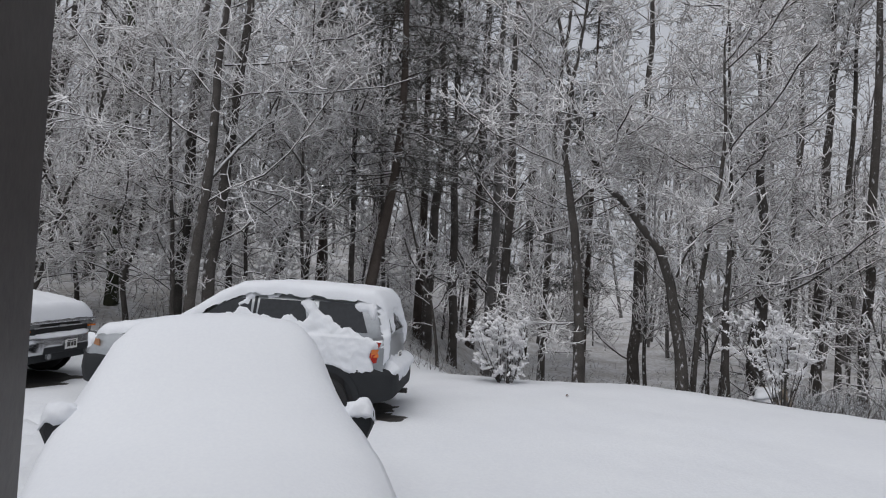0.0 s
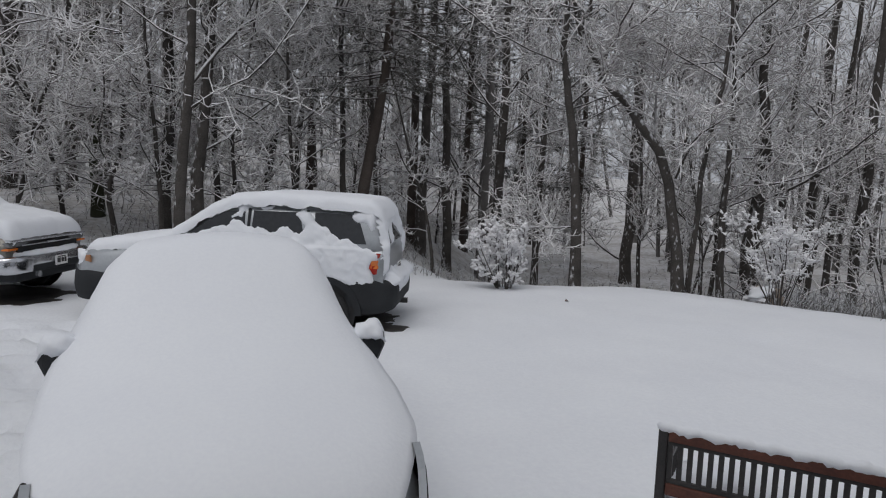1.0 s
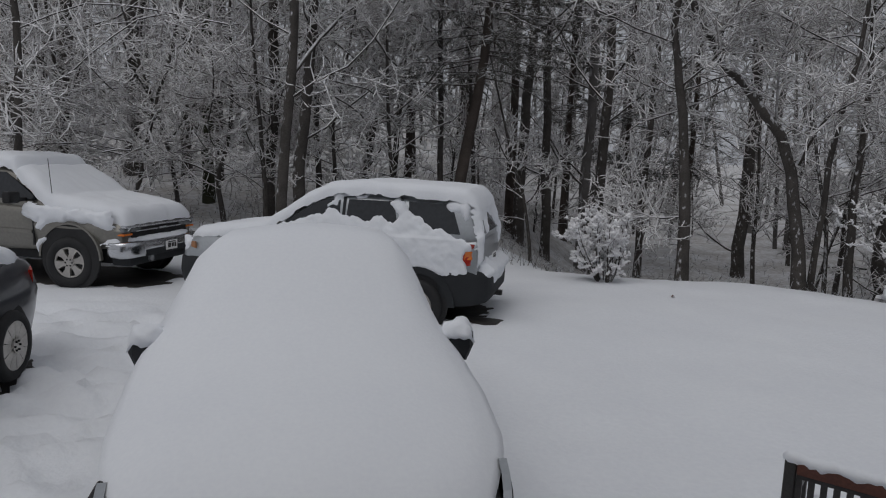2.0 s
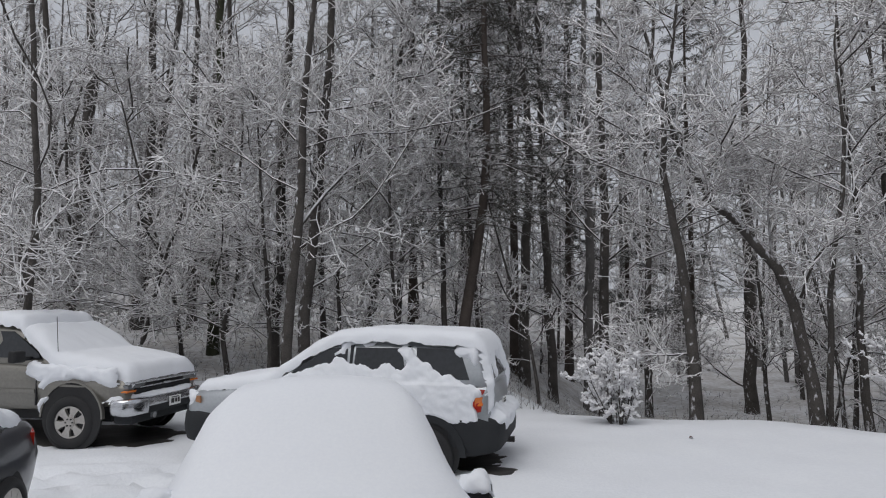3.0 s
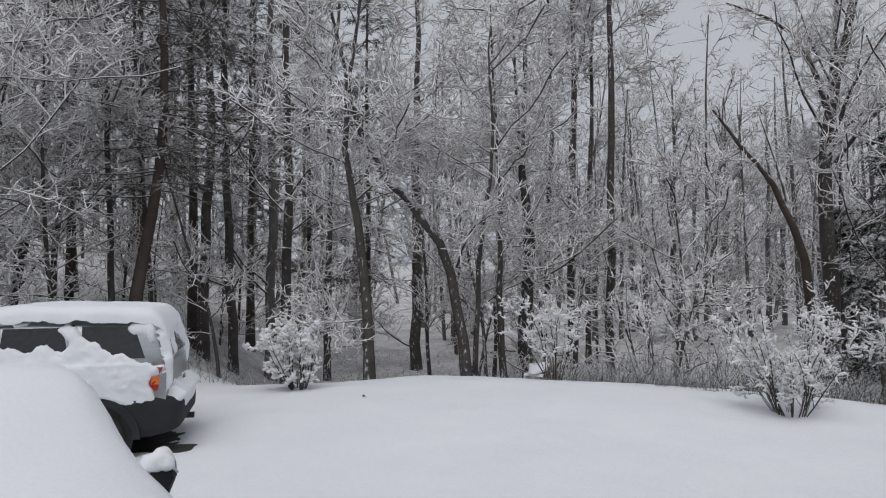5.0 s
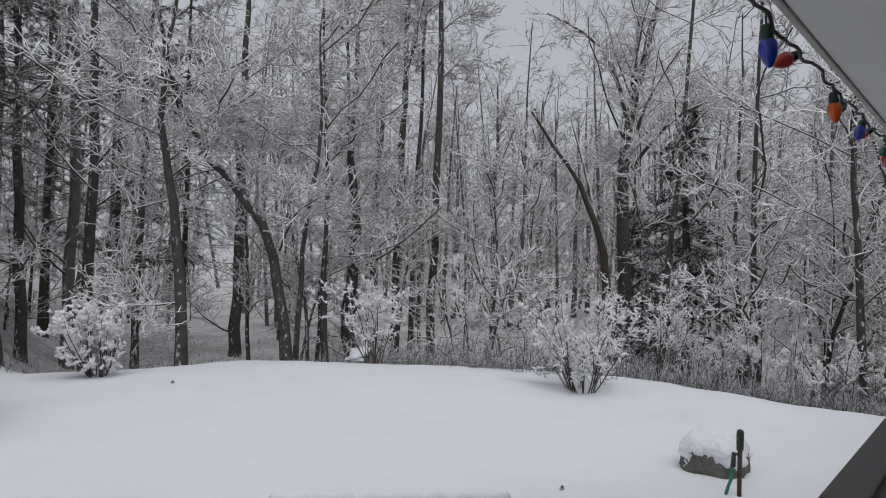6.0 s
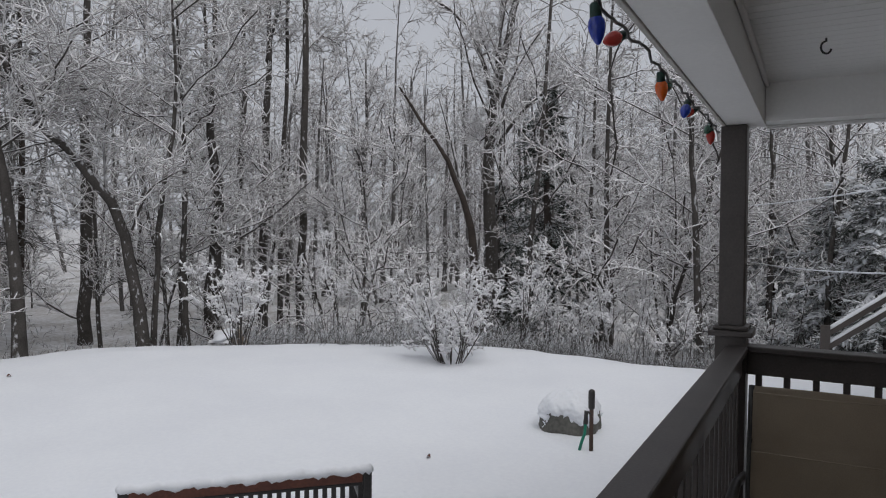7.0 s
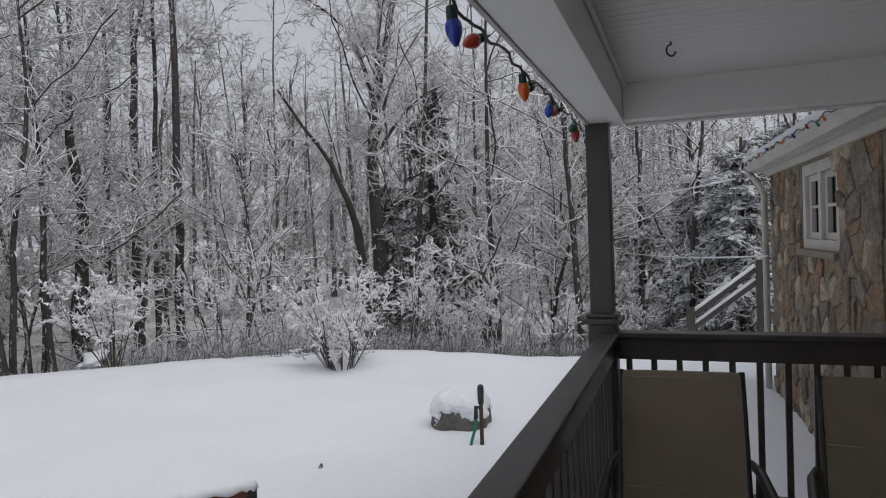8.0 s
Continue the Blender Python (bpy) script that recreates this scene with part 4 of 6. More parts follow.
# sport utility vehicle, nose to the truck
def build_suv():
    car = thing("suv", pose(-0.103, 10.276, -0.12, 0, 0, 159), "silver sport utility vehicle with grey cladding, streaked with wet snow", "car", "parked cars")
    shell("body", [(-2.14, 0.66, 0.90, 1.22, 0.62, 0.70, 0.66, 0), (-2.08, 0.62, 0.90, 1.26, 0.76, 0.82, 0.78, 0), (-1.9, 0.60, 0.90, 1.26, 0.84, 0.865, 0.82, 0), (0, 0.58, 0.88, 1.22, 0.84, 0.87, 0.82, 0), (0.9, 0.58, 0.86, 1.20, 0.84, 0.87, 0.80, 0.02),
                   (1.3, 0.58, 0.86, 1.13, 0.84, 0.87, 0.78, 0.05), (1.95, 0.58, 0.84, 1.07, 0.82, 0.86, 0.74, 0.05), (2.16, 0.60, 0.80, 1.00, 0.72, 0.78, 0.64, 0.03), (2.24, 0.64, 0.78, 0.92, 0.5, 0.58, 0.48, 0)], SILVER, car)
    shell("cladding", [(-2.27, 0.48, 0.62, 0.74, 0.60, 0.68, 0.64, 0), (-2.20, 0.42, 0.64, 0.82, 0.74, 0.82, 0.78, 0), (-1.98, 0.37, 0.62, 0.87, 0.84, 0.89, 0.88, 0), (-1.60, 0.36, 0.60, 0.87, 0.86, 0.89, 0.88, 0)], CLADDING, car, "dark grey rear bumper")
    shell("cladding", [(1.72, 0.38, 0.58, 0.80, 0.86, 0.89, 0.87, 0), (2.0, 0.36, 0.58, 0.82, 0.83, 0.88, 0.86, 0), (2.22, 0.38, 0.58, 0.80, 0.72, 0.78, 0.74, 0), (2.33, 0.44, 0.58, 0.75, 0.5, 0.55, 0.5, 0)], CLADDING, car, "dark grey front bumper")
    shell("sill", [(-0.98, 0.34, 0.48, 0.62, 0.82, 0.885, 0.87, 0), (0.0, 0.34, 0.48, 0.62, 0.82, 0.885, 0.87, 0), (0.95, 0.34, 0.48, 0.62, 0.82, 0.885, 0.87, 0)], CLADDING, car)
    shell("underbody", [(-1.9, 0.3, 0.4, 0.6, 0.6, 0.62, 0.6, 0), (1.9, 0.3, 0.4, 0.6, 0.6, 0.62, 0.6, 0)], BLACK, car)
    shell("cabin", [(-2.12, 1.18, 1.24, 1.30, 0.76, 0.78, 0.70, 0), (-2.06, 1.18, 1.26, 1.52, 0.79, 0.80, 0.68, 0.02), (-1.92, 1.18, 1.26, 1.74, 0.80, 0.815, 0.66, 0.03), (-1.5, 1.18, 1.26, 1.79, 0.80, 0.82, 0.665, 0.04), (-0.5, 1.18, 1.26, 1.80, 0.80, 0.82, 0.67, 0.05), (0.1, 1.18, 1.25, 1.77, 0.80, 0.82, 0.66, 0.04), (0.42, 1.17, 1.22, 1.56, 0.80, 0.81, 0.66, 0.03), (0.9, 1.14, 1.17, 1.24, 0.78, 0.79, 0.68, 0.03), (1.1, 1.12, 1.14, 1.16, 0.74, 0.74, 0.66, 0.02)], SILVER, car, "", 6)
    for s in (1, -1):
        y = flank(0.822, 0.69, 1.26, 1.76)
        side = lambda x, z, s=s: s * y(x, z)
        for name, poly in (("rear_quarter_glass", [(-1.86, 1.31), (-1.72, 1.68), (-1.14, 1.70), (-1.16, 1.31)]), ("rear_door_glass", [(-1.03, 1.31), (-0.93, 1.69), (-0.30, 1.69), (-0.28, 1.31)]), ("front_door_glass", [(-0.20, 1.31), (-0.18, 1.69), (0.10, 1.67), (0.60, 1.34), (0.62, 1.31)])):
            side_panel(name, poly, side, 0.006, GLASS, car, "dark side window")
        for a, b in (([(-0.265, 1.30), (-0.265, 1.72), (-0.225, 1.72), (-0.225, 1.30)], "pillar"), ([(-1.10, 1.30), (-1.06, 1.72), (-1.02, 1.72), (-1.06, 1.30)], "pillar")):
            side_panel(b, a, side, 0.010, CLADDING, car)
        side_panel("tail_lamp", [(-2.11, 0.93), (-2.11, 1.19), (-2.0, 1.20), (-1.93, 1.13), (-1.92, 1.0), (-1.98, 0.92)], lambda x, z, s=s: s * (0.868 - 0.8 * max(0, -1.98 - x)), 0.02, RED, car, "red tail lamp")
        side_panel("indicator", [(-2.10, 0.99), (-2.10, 1.11), (-1.95, 1.10), (-1.94, 1.0)], lambda x, z, s=s: s * (0.869 - 0.8 * max(0, -1.98 - x)), 0.026, AMBER, car, "amber lens")
        side_panel("indicator", [(1.93, 0.90), (1.95, 0.99), (2.02, 0.99), (2.04, 0.91)], lambda x, z, s=s: s * (0.86 - 0.5 * max(0, x - 1.92)), 0.012, DULL_AMBER, car, "dull amber corner lamp")
        for sx in (1.33, -1.32):
            n = 14
            ro, ri = 0.51, 0.42
            outer = [(sx + ro * math.cos(math.pi * i / n), 0.36 + ro * math.sin(math.pi * i / n)) for i in range(n + 1)]
            inner = [(sx + ri * math.cos(math.pi * i / n), 0.36 + ri * math.sin(math.pi * i / n)) for i in range(n, -1, -1)]
            side_panel("wheel_arch", outer + inner, lambda x, z, s=s: s * 0.868, 0.035, CLADDING, car)
            disc = [(sx + 0.425 * math.cos(math.tau * i / 20), 0.37 + 0.425 * math.sin(math.tau * i / 20)) for i in range(20)]
            side_panel("wheel_well", disc, lambda x, z, s=s: s * 0.872, 0.006, BLACK, car)
            wheel(car, sx, s * 0.835, 0.35, 0.23, s)
        bm = bmesh.new()
        tube(bm, [(-1.75, s * 0.56, 1.83), (-1.6, s * 0.56, 1.875), (-0.2, s * 0.57, 1.885), (0.0, s * 0.57, 1.82)], 0.018, 6)
        part("roof_rail", bm, CLADDING, car, "", True)
    bm = bmesh.new()
    box(bm, -2.135, -2.085, -0.60, 0.60, 1.30, 1.66, 0.01)
    for v in bm.verts:
        v.co.x += 0.30 * max(0, v.co.z - 1.32)
        v.co.y *= 1 - 0.25 * (v.co.z - 1.3)
    part("rear_window", bm, GLASS, car, "dark rear window half hidden by snow")
    part("hitch", one_box(-2.33, -2.2, -0.035, 0.035, 0.40, 0.47, bevel=0.006), IRON, car, "black tow hitch")
    part("grille", one_box(2.12, 2.19, -0.42, 0.42, 0.74, 0.88, bevel=0.01), BLACK, car)
    bars_plate(car, pose(-2.19, 0, 0.93, 0, 0, 180))
    # snow
    prof = lerp_of([(-2.1, 1.66), (-1.9, 1.80), (-1.5, 1.83), (-0.5, 1.85), (0.0, 1.81), (0.3, 1.66), (0.9, 1.28), (1.15, 1.20), (1.6, 1.15), (2.0, 1.09), (2.18, 1.02)])
    wide = lerp_of([(-2.1, 0.70), (-1.9, 0.75), (0.0, 0.74), (0.5, 0.76), (0.95, 0.79), (1.3, 0.77), (1.9, 0.74), (2.18, 0.60)])
    deck_snow(car, prof, wide, 0.115, 31, -2.08, 2.17, "snow over roof, windscreen and bonnet", 0.085)
    y = lambda x, z: 0.872 if z < 1.24 else 0.822 + (0.69 - 0.822) * min(1, (z - 1.26) / 0.5)
    flank_snow(car, [(-2.0, 0.80), (-1.72, 0.72), (-1.5, 0.80), (-1.2, 0.86), (-0.95, 0.95), (-0.6, 1.02), (0.2, 1.10), (0.75, 1.16), (0.80, 1.24), (0.62, 1.33), (0.2, 1.46), (-0.05, 1.56), (-0.22, 1.50), (-0.45, 1.46), (-0.62, 1.44), (-0.78, 1.49), (-0.95, 1.40), (-1.02, 1.52), (-0.88, 1.66), (-0.98, 1.74), (-1.08, 1.70), (-1.18, 1.56), (-1.42, 1.42), (-1.62, 1.34), (-1.84, 1.26), (-2.0, 1.18), (-1.92, 1.02), (-1.96, 0.90)], y, 0.042, 41, 0.018)
    flank_snow(car, [(-1.95, 1.74), (-1.68, 1.74), (-1.66, 1.66), (-1.74, 1.58), (-1.84, 1.60), (-1.90, 1.46), (-1.98, 1.50)], y, 0.05, 43)
    flank_snow(car, [(-0.30, 1.78), (-0.05, 1.78), (-0.10, 1.68), (-0.02, 1.60), (-0.14, 1.58), (-0.20, 1.68)], y, 0.04, 44)
    flank_snow(car, [(-0.55, 1.76), (-0.36, 1.76), (-0.42, 1.69), (-0.52, 1.70)], y, 0.04, 45)
    flank_snow(car, [(2.04, 0.80), (2.05, 0.90), (2.06, 1.02), (2.20, 1.04), (2.22, 0.84), (2.10, 0.78)], lambda x, z: 0.87 - 0.6 * max(0, x - 1.92), 0.05, 46)

    def rear(poly, seed, thick=0.06):
        p = np.array(poly)

        def surface(u, v):
            n = np.zeros(u.shape + (3,))
            n[..., 0], n[..., 2] = -0.9, 0.43
            return np.stack([-2.135 + 0.30 * np.clip(v - 1.30, 0, None) - 0.12 * (1 - smoothstep(0.80, 0.92, v)), u, v], -1), n
        sheet_snow("snow", surface, polygon_inside(poly), p[:, 0].min() - 0.06, p[:, 0].max() + 0.06, p[:, 1].min() - 0.06, p[:, 1].max() + 0.06, 0.025, thick, 0.08, seed, car, "wet snow stuck to the tailgate", None, 1.3, 0.007)
    rear([(-0.66, 1.76), (0.66, 1.76), (0.70, 1.62), (0.52, 1.66), (0.50, 1.46), (0.42, 1.50), (0.40, 1.30), (0.30, 1.24), (0.26, 1.42), (0.1, 1.56), (-0.3, 1.50), (-0.5, 1.3), (-0.62, 1.5)], 51)
    rear([(0.74, 0.80), (0.74, 0.92), (0.45, 0.98), (0.2, 0.92), (-0.2, 0.96), (-0.7, 0.92), (-0.7, 0.74), (-0.3, 0.70), (0.0, 0.62), (0.2, 0.72), (0.42, 0.66), (0.55, 0.74)], 52, 0.09)
    rear([(0.58, 1.72), (0.70, 1.70), (0.76, 1.40), (0.80, 1.18), (0.80, 0.96), (0.70, 0.94), (0.66, 1.14), (0.56, 1.22), (0.60, 1.40), (0.50, 1.56)], 53, 0.05)
    rear([(-0.58, 1.72), (-0.70, 1.70), (-0.78, 1.30), (-0.78, 1.0), (-0.66, 1.04), (-0.62, 1.30), (-0.54, 1.54)], 54, 0.05)
    return car


build_suv()


# pickup truck
TRUCK = pose(-5.74, 12.95, -0.04, 0, 0, -20)


def build_truck():
    car = thing("pickup_truck", TRUCK, "pewter pickup truck under thick snow with chrome bumper", "car", "parked cars")
    shell("body", [(-3.2, 0.55, 0.95, 1.30, 0.86, 0.96, 0.92, 0), (-1.0, 0.52, 0.95, 1.28, 0.90, 0.98, 0.93, 0), (0.6, 0.52, 0.95, 1.24, 0.90, 0.98, 0.92, 0.02), (1.2, 0.54, 0.95, 1.20, 0.90, 0.985, 0.90, 0.05), (2.2, 0.60, 0.92, 1.12, 0.90, 0.98, 0.86, 0.06), (2.62, 0.64, 0.88, 1.06, 0.86, 0.94, 0.80, 0.05), (2.70, 0.66, 0.85, 1.0, 0.80, 0.88, 0.74, 0.02)], TAN, car)
    shell("cabin", [(-1.28, 1.20, 1.28, 1.78, 0.88, 0.90, 0.72, 0.02), (-0.88, 1.20, 1.28, 1.86, 0.88, 0.91, 0.73, 0.04), (0.22, 1.20, 1.28, 1.88, 0.88, 0.91, 0.74, 0.05), (0.67, 1.20, 1.27, 1.82, 0.88, 0.90, 0.72, 0.04), (0.97, 1.18, 1.24, 1.56, 0.88, 0.90, 0.74, 0.03), (1.57, 1.14, 1.17, 1.22, 0.86, 0.87, 0.76, 0.03)], TAN, car)
    for s in (-1, 1):
        y = flank(0.912, 0.755, 1.28, 1.84)
        side_panel("door_glass", [(-0.43, 1.33), (-0.40, 1.74), (0.52, 1.74), (1.10, 1.40), (1.14, 1.33)], lambda x, z, s=s: s * y(x, z), 0.006, GLASS, car, "dark door window")
        side_panel("door_seam", [(1.16, 0.62), (1.16, 1.24), (1.175, 1.24), (1.175, 0.62)], lambda x, z, s=s: s * 0.978, 0.010, BLACK, car)
        side_panel("trim_strip", [(-1.2, 0.80), (-1.2, 0.86), (1.14, 0.86), (1.14, 0.80)], lambda x, z, s=s: s * 0.972, 0.016, TAN, car)
        for sx in (1.82, -1.75):
            n = 14
            ro, ri = 0.56, 0.53
            outer = [(sx + ro * math.cos(math.pi * i / n), 0.45 + ro * math.sin(math.pi * i / n)) for i in range(n + 1)]
            inner = [(sx + ri * math.cos(math.pi * i / n), 0.45 + ri * math.sin(math.pi * i / n)) for i in range(n, -1, -1)]
            side_panel("wheel_arch", outer + inner, lambda x, z, s=s: s * 0.968, 0.03, TAN, car)
            disc = [(sx + 0.525 * math.cos(math.tau * i / 24), 0.46 + 0.525 * math.sin(math.tau * i / 24)) for i in range(24)]
            side_panel("wheel_well", disc, lambda x, z, s=s: s * 0.975, 0.006, BLACK, car)
            wheel(car, sx, s * 0.915, 0.39, 0.26, s, 6, 0.62, 8 if sx > 0 else 0)
        bm = bmesh.new()
        box(bm, 0.90, 1.04, s * 1.17 - 0.11, s * 1.17 + 0.11, 1.28, 1.46, 0.03)
        box(bm, 0.94, 1.0, min(s * 0.90, s * 1.08), max(s * 0.90, s * 1.08), 1.30, 1.36, 0.01)
        part("wing_mirror", bm, BLACK, car, "black wing mirror edged with snow")
        part("headlamp", one_box(2.62, 2.735, min(s * 0.5, s * 0.90), max(s * 0.5, s * 0.90), 0.885, 0.95, bevel=0.012), LAMP_GLASS, car, "clear headlamp")
        part("indicator", one_box(2.58, 2.745, min(s * 0.72, s * 0.93), max(s * 0.72, s * 0.93), 0.835, 0.87, bevel=0.012), AMBER, car, "amber indicator strip")
    part("grille", one_box(2.58, 2.725, -0.72, 0.72, 0.77, 0.975, bevel=0.01), BLACK, car, "black grille")
    part("grille_bar", one_box(2.66, 2.765, -0.90, 0.90, 0.955, 0.995, bevel=0.01), CHROME, car, "chrome grille bar")
    part("grille_bar", one_box(2.66, 2.755, -0.66, 0.52, 0.885, 0.91, bevel=0.006), CHROME, car)
    part("badge", one_box(2.755, 2.77, -0.09, 0.09, 0.885, 0.925, bevel=0.006), CHROME, car, "plain metal badge")
    shell("bumper", [(2.50, 0.50, 0.60, 0.74, 0.98, 1.0, 0.99, 0), (2.72, 0.48, 0.60, 0.75, 0.95, 0.98, 0.96, 0), (2.86, 0.50, 0.60, 0.74, 0.80, 0.84, 0.82, 0), (2.90, 0.52, 0.60, 0.72, 0.6, 0.64, 0.6, 0)], CHROME, car, "chrome front bumper")
    part("bumper_insert", one_box(2.84, 2.915, -0.62, 0.62, 0.505, 0.61, bevel=0.015), CLADDING, car, "dark lower bumper insert")
    part("air_dam", one_box(2.45, 2.78, -0.85, 0.85, 0.36, 0.50, bevel=0.03), CLADDING, car)
    for s in (-1, 1):
        bm = bmesh.new()
        tube(bm, [(2.86, s * 0.48, 0.46), (2.90, s * 0.48, 0.46)], 0.05, 12)
        part("fog_lamp", bm, LAMP_GLASS, car)
    bars_plate(car, pose(2.925, 0.0, 0.62))
    part("underbody", one_box(-3.0, 2.3, -0.7, 0.7, 0.36, 0.6), BLACK, car)
    bm = bmesh.new()
    tube(bm, [(1.45, -0.86, 1.20), (1.38, -0.86, 1.98)], 0.006, 5)
    part("aerial", bm, IRON, car, "thin whip aerial", True)
    prof = lerp_of([(-1.3, 1.86), (0.2, 1.92), (0.62, 1.87), (0.77, 1.72)])
    deck_snow(car, prof, lambda u: 0.80 + 0 * u, 0.16, 61, -1.3, 0.78, "thick slab of snow on the roof", 0.08)
    prof = lerp_of([(0.77, 1.74), (1.1, 1.52), (1.5, 1.26), (1.65, 1.23), (2.2, 1.17), (2.6, 1.09), (2.72, 1.03)])
    wide = lerp_of([(0.77, 0.82), (1.3, 0.93), (1.6, 0.96), (2.3, 0.92), (2.7, 0.84)])
    deck_snow(car, prof, wide, 0.19, 62, 0.74, 2.74, "thick snow over windscreen and bonnet", 0.10)
    yy = lambda x, z: -0.985
    flank_snow(car, [(0.95, 1.08), (0.98, 1.26), (2.50, 1.18), (2.56, 1.0), (2.46, 0.92), (2.36, 1.0), (2.1, 1.04), (1.8, 1.06), (1.5, 1.0), (1.3, 0.86), (1.22, 0.90), (1.30, 1.02), (1.1, 1.04)], yy, 0.055, 63)
    flank_snow(car, [(1.22, 0.52), (1.20, 0.62), (1.30, 0.74), (1.38, 0.74), (1.29, 0.64)], yy, 0.06, 64)

    def bump(u, v):
        n = np.zeros(u.shape + (3,))
        n[..., 2] = 1
        return np.stack([2.74 + v - 0.25 * np.abs(u) ** 3, u, 0.755 + 0 * u], -1), n
    sheet_snow("snow", bump, lambda u, v: np.minimum(0.95 - np.abs(u), 0.09 - np.abs(v)), -1, 1, -0.13, 0.13, 0.025, 0.06, 0.05, 65, car, "snow lying on the bumper step")
    return car


build_truck()


# dark saloon parked beside the sedan
def build_saloon():
    car = thing("saloon_car", pose(-4.05, 5.62, -0.03, 0, 0, -90), "dark grey saloon with alloy wheels and snow on its boot", "car", "parked cars")
    shell("body", [(-2.25, 0.5, 0.72, 0.96, 0.55, 0.64, 0.58, 0.02), (-2.15, 0.38, 0.72, 1.02, 0.70, 0.78, 0.70, 0.02), (-1.8, 0.28, 0.72, 1.05, 0.82, 0.87, 0.76, 0.02), (-1, 0.25, 0.72, 1.02, 0.84, 0.89, 0.78, 0.0), (0, 0.25, 0.7, 0.98, 0.84, 0.89, 0.78, 0.0), (1.2, 0.26, 0.66, 0.92, 0.82, 0.88, 0.74, 0.03), (2.0, 0.3, 0.58, 0.76, 0.70, 0.78, 0.6, 0.03), (2.2, 0.36, 0.5, 0.62, 0.4, 0.5, 0.4, 0)], NAVY, car)
    shell("cabin", [(-1.7, 0.95, 1.0, 1.08, 0.72, 0.74, 0.62, 0.02), (-1.1, 0.95, 1.02, 1.38, 0.76, 0.78, 0.56, 0.04), (-0.4, 0.95, 1.02, 1.44, 0.77, 0.79, 0.57, 0.05), (0.1, 0.95, 1.0, 1.38, 0.76, 0.78, 0.56, 0.04), (1.0, 0.90, 0.93, 0.97, 0.72, 0.72, 0.6, 0.03)], GLASS, car)
    for s in (1, -1):
        side_panel("tail_lamp", [(-2.12, 0.78), (-2.10, 0.96), (-1.93, 0.94), (-1.95, 0.80)], lambda x, z, s=s: s * (0.87 - 0.55 * max(0, -1.85 - x)), 0.012, RED, car, "red tail lamp")
        for sx in (1.35, -1.33):
            disc = [(sx + 0.37 * math.cos(math.tau * i / 22), 0.36 + 0.37 * math.sin(math.tau * i / 22)) for i in range(22)]
            side_panel("wheel_well", disc, lambda x, z, s=s: s * 0.868, 0.012, BLACK, car)
            wheel(car, sx, s * 0.835, 0.33, 0.21, s, 10, 0.70)
    prof = lerp_of([(-2.15, 1.04), (-1.7, 1.10), (-1.1, 1.42), (-0.4, 1.48), (0.1, 1.42), (1.0, 1.0), (2.0, 0.82)])
    wide = lerp_of([(-2.15, 0.62), (-1.8, 0.74), (-1.1, 0.66), (0.1, 0.66), (1.0, 0.78), (2.0, 0.66)])
    deck_snow(car, prof, wide, 0.12, 71, -2.1, 2.05, "rounded snow over boot and roof", 0.10)
    return car


build_saloon()
ragged_patch("bare_drive", -5.3, 12.75, 4.9, 1.7, -20, ASPHALT, 0.006, 0.02, 81, "dark wet drive left bare under the truck", "drive")
ragged_patch("bare_drive", -0.05, 10.3, 4.2, 1.35, 159, ASPHALT, 0.006, 0.02, 82, "dark wet drive left bare under the vehicle", "drive")
ragged_patch("bare_drive", 1.62, 9.05, 0.75, 0.4, 150, ASPHALT, 0.008, 0.02, 84, "dark wheel rut melted into the snow", "drive")
ragged_patch("bare_drive", -4.0, 5.7, 4.4, 1.8, -90, ASPHALT, 0.006, 0.02, 83, "dark wet drive left bare under the saloon", "drive")


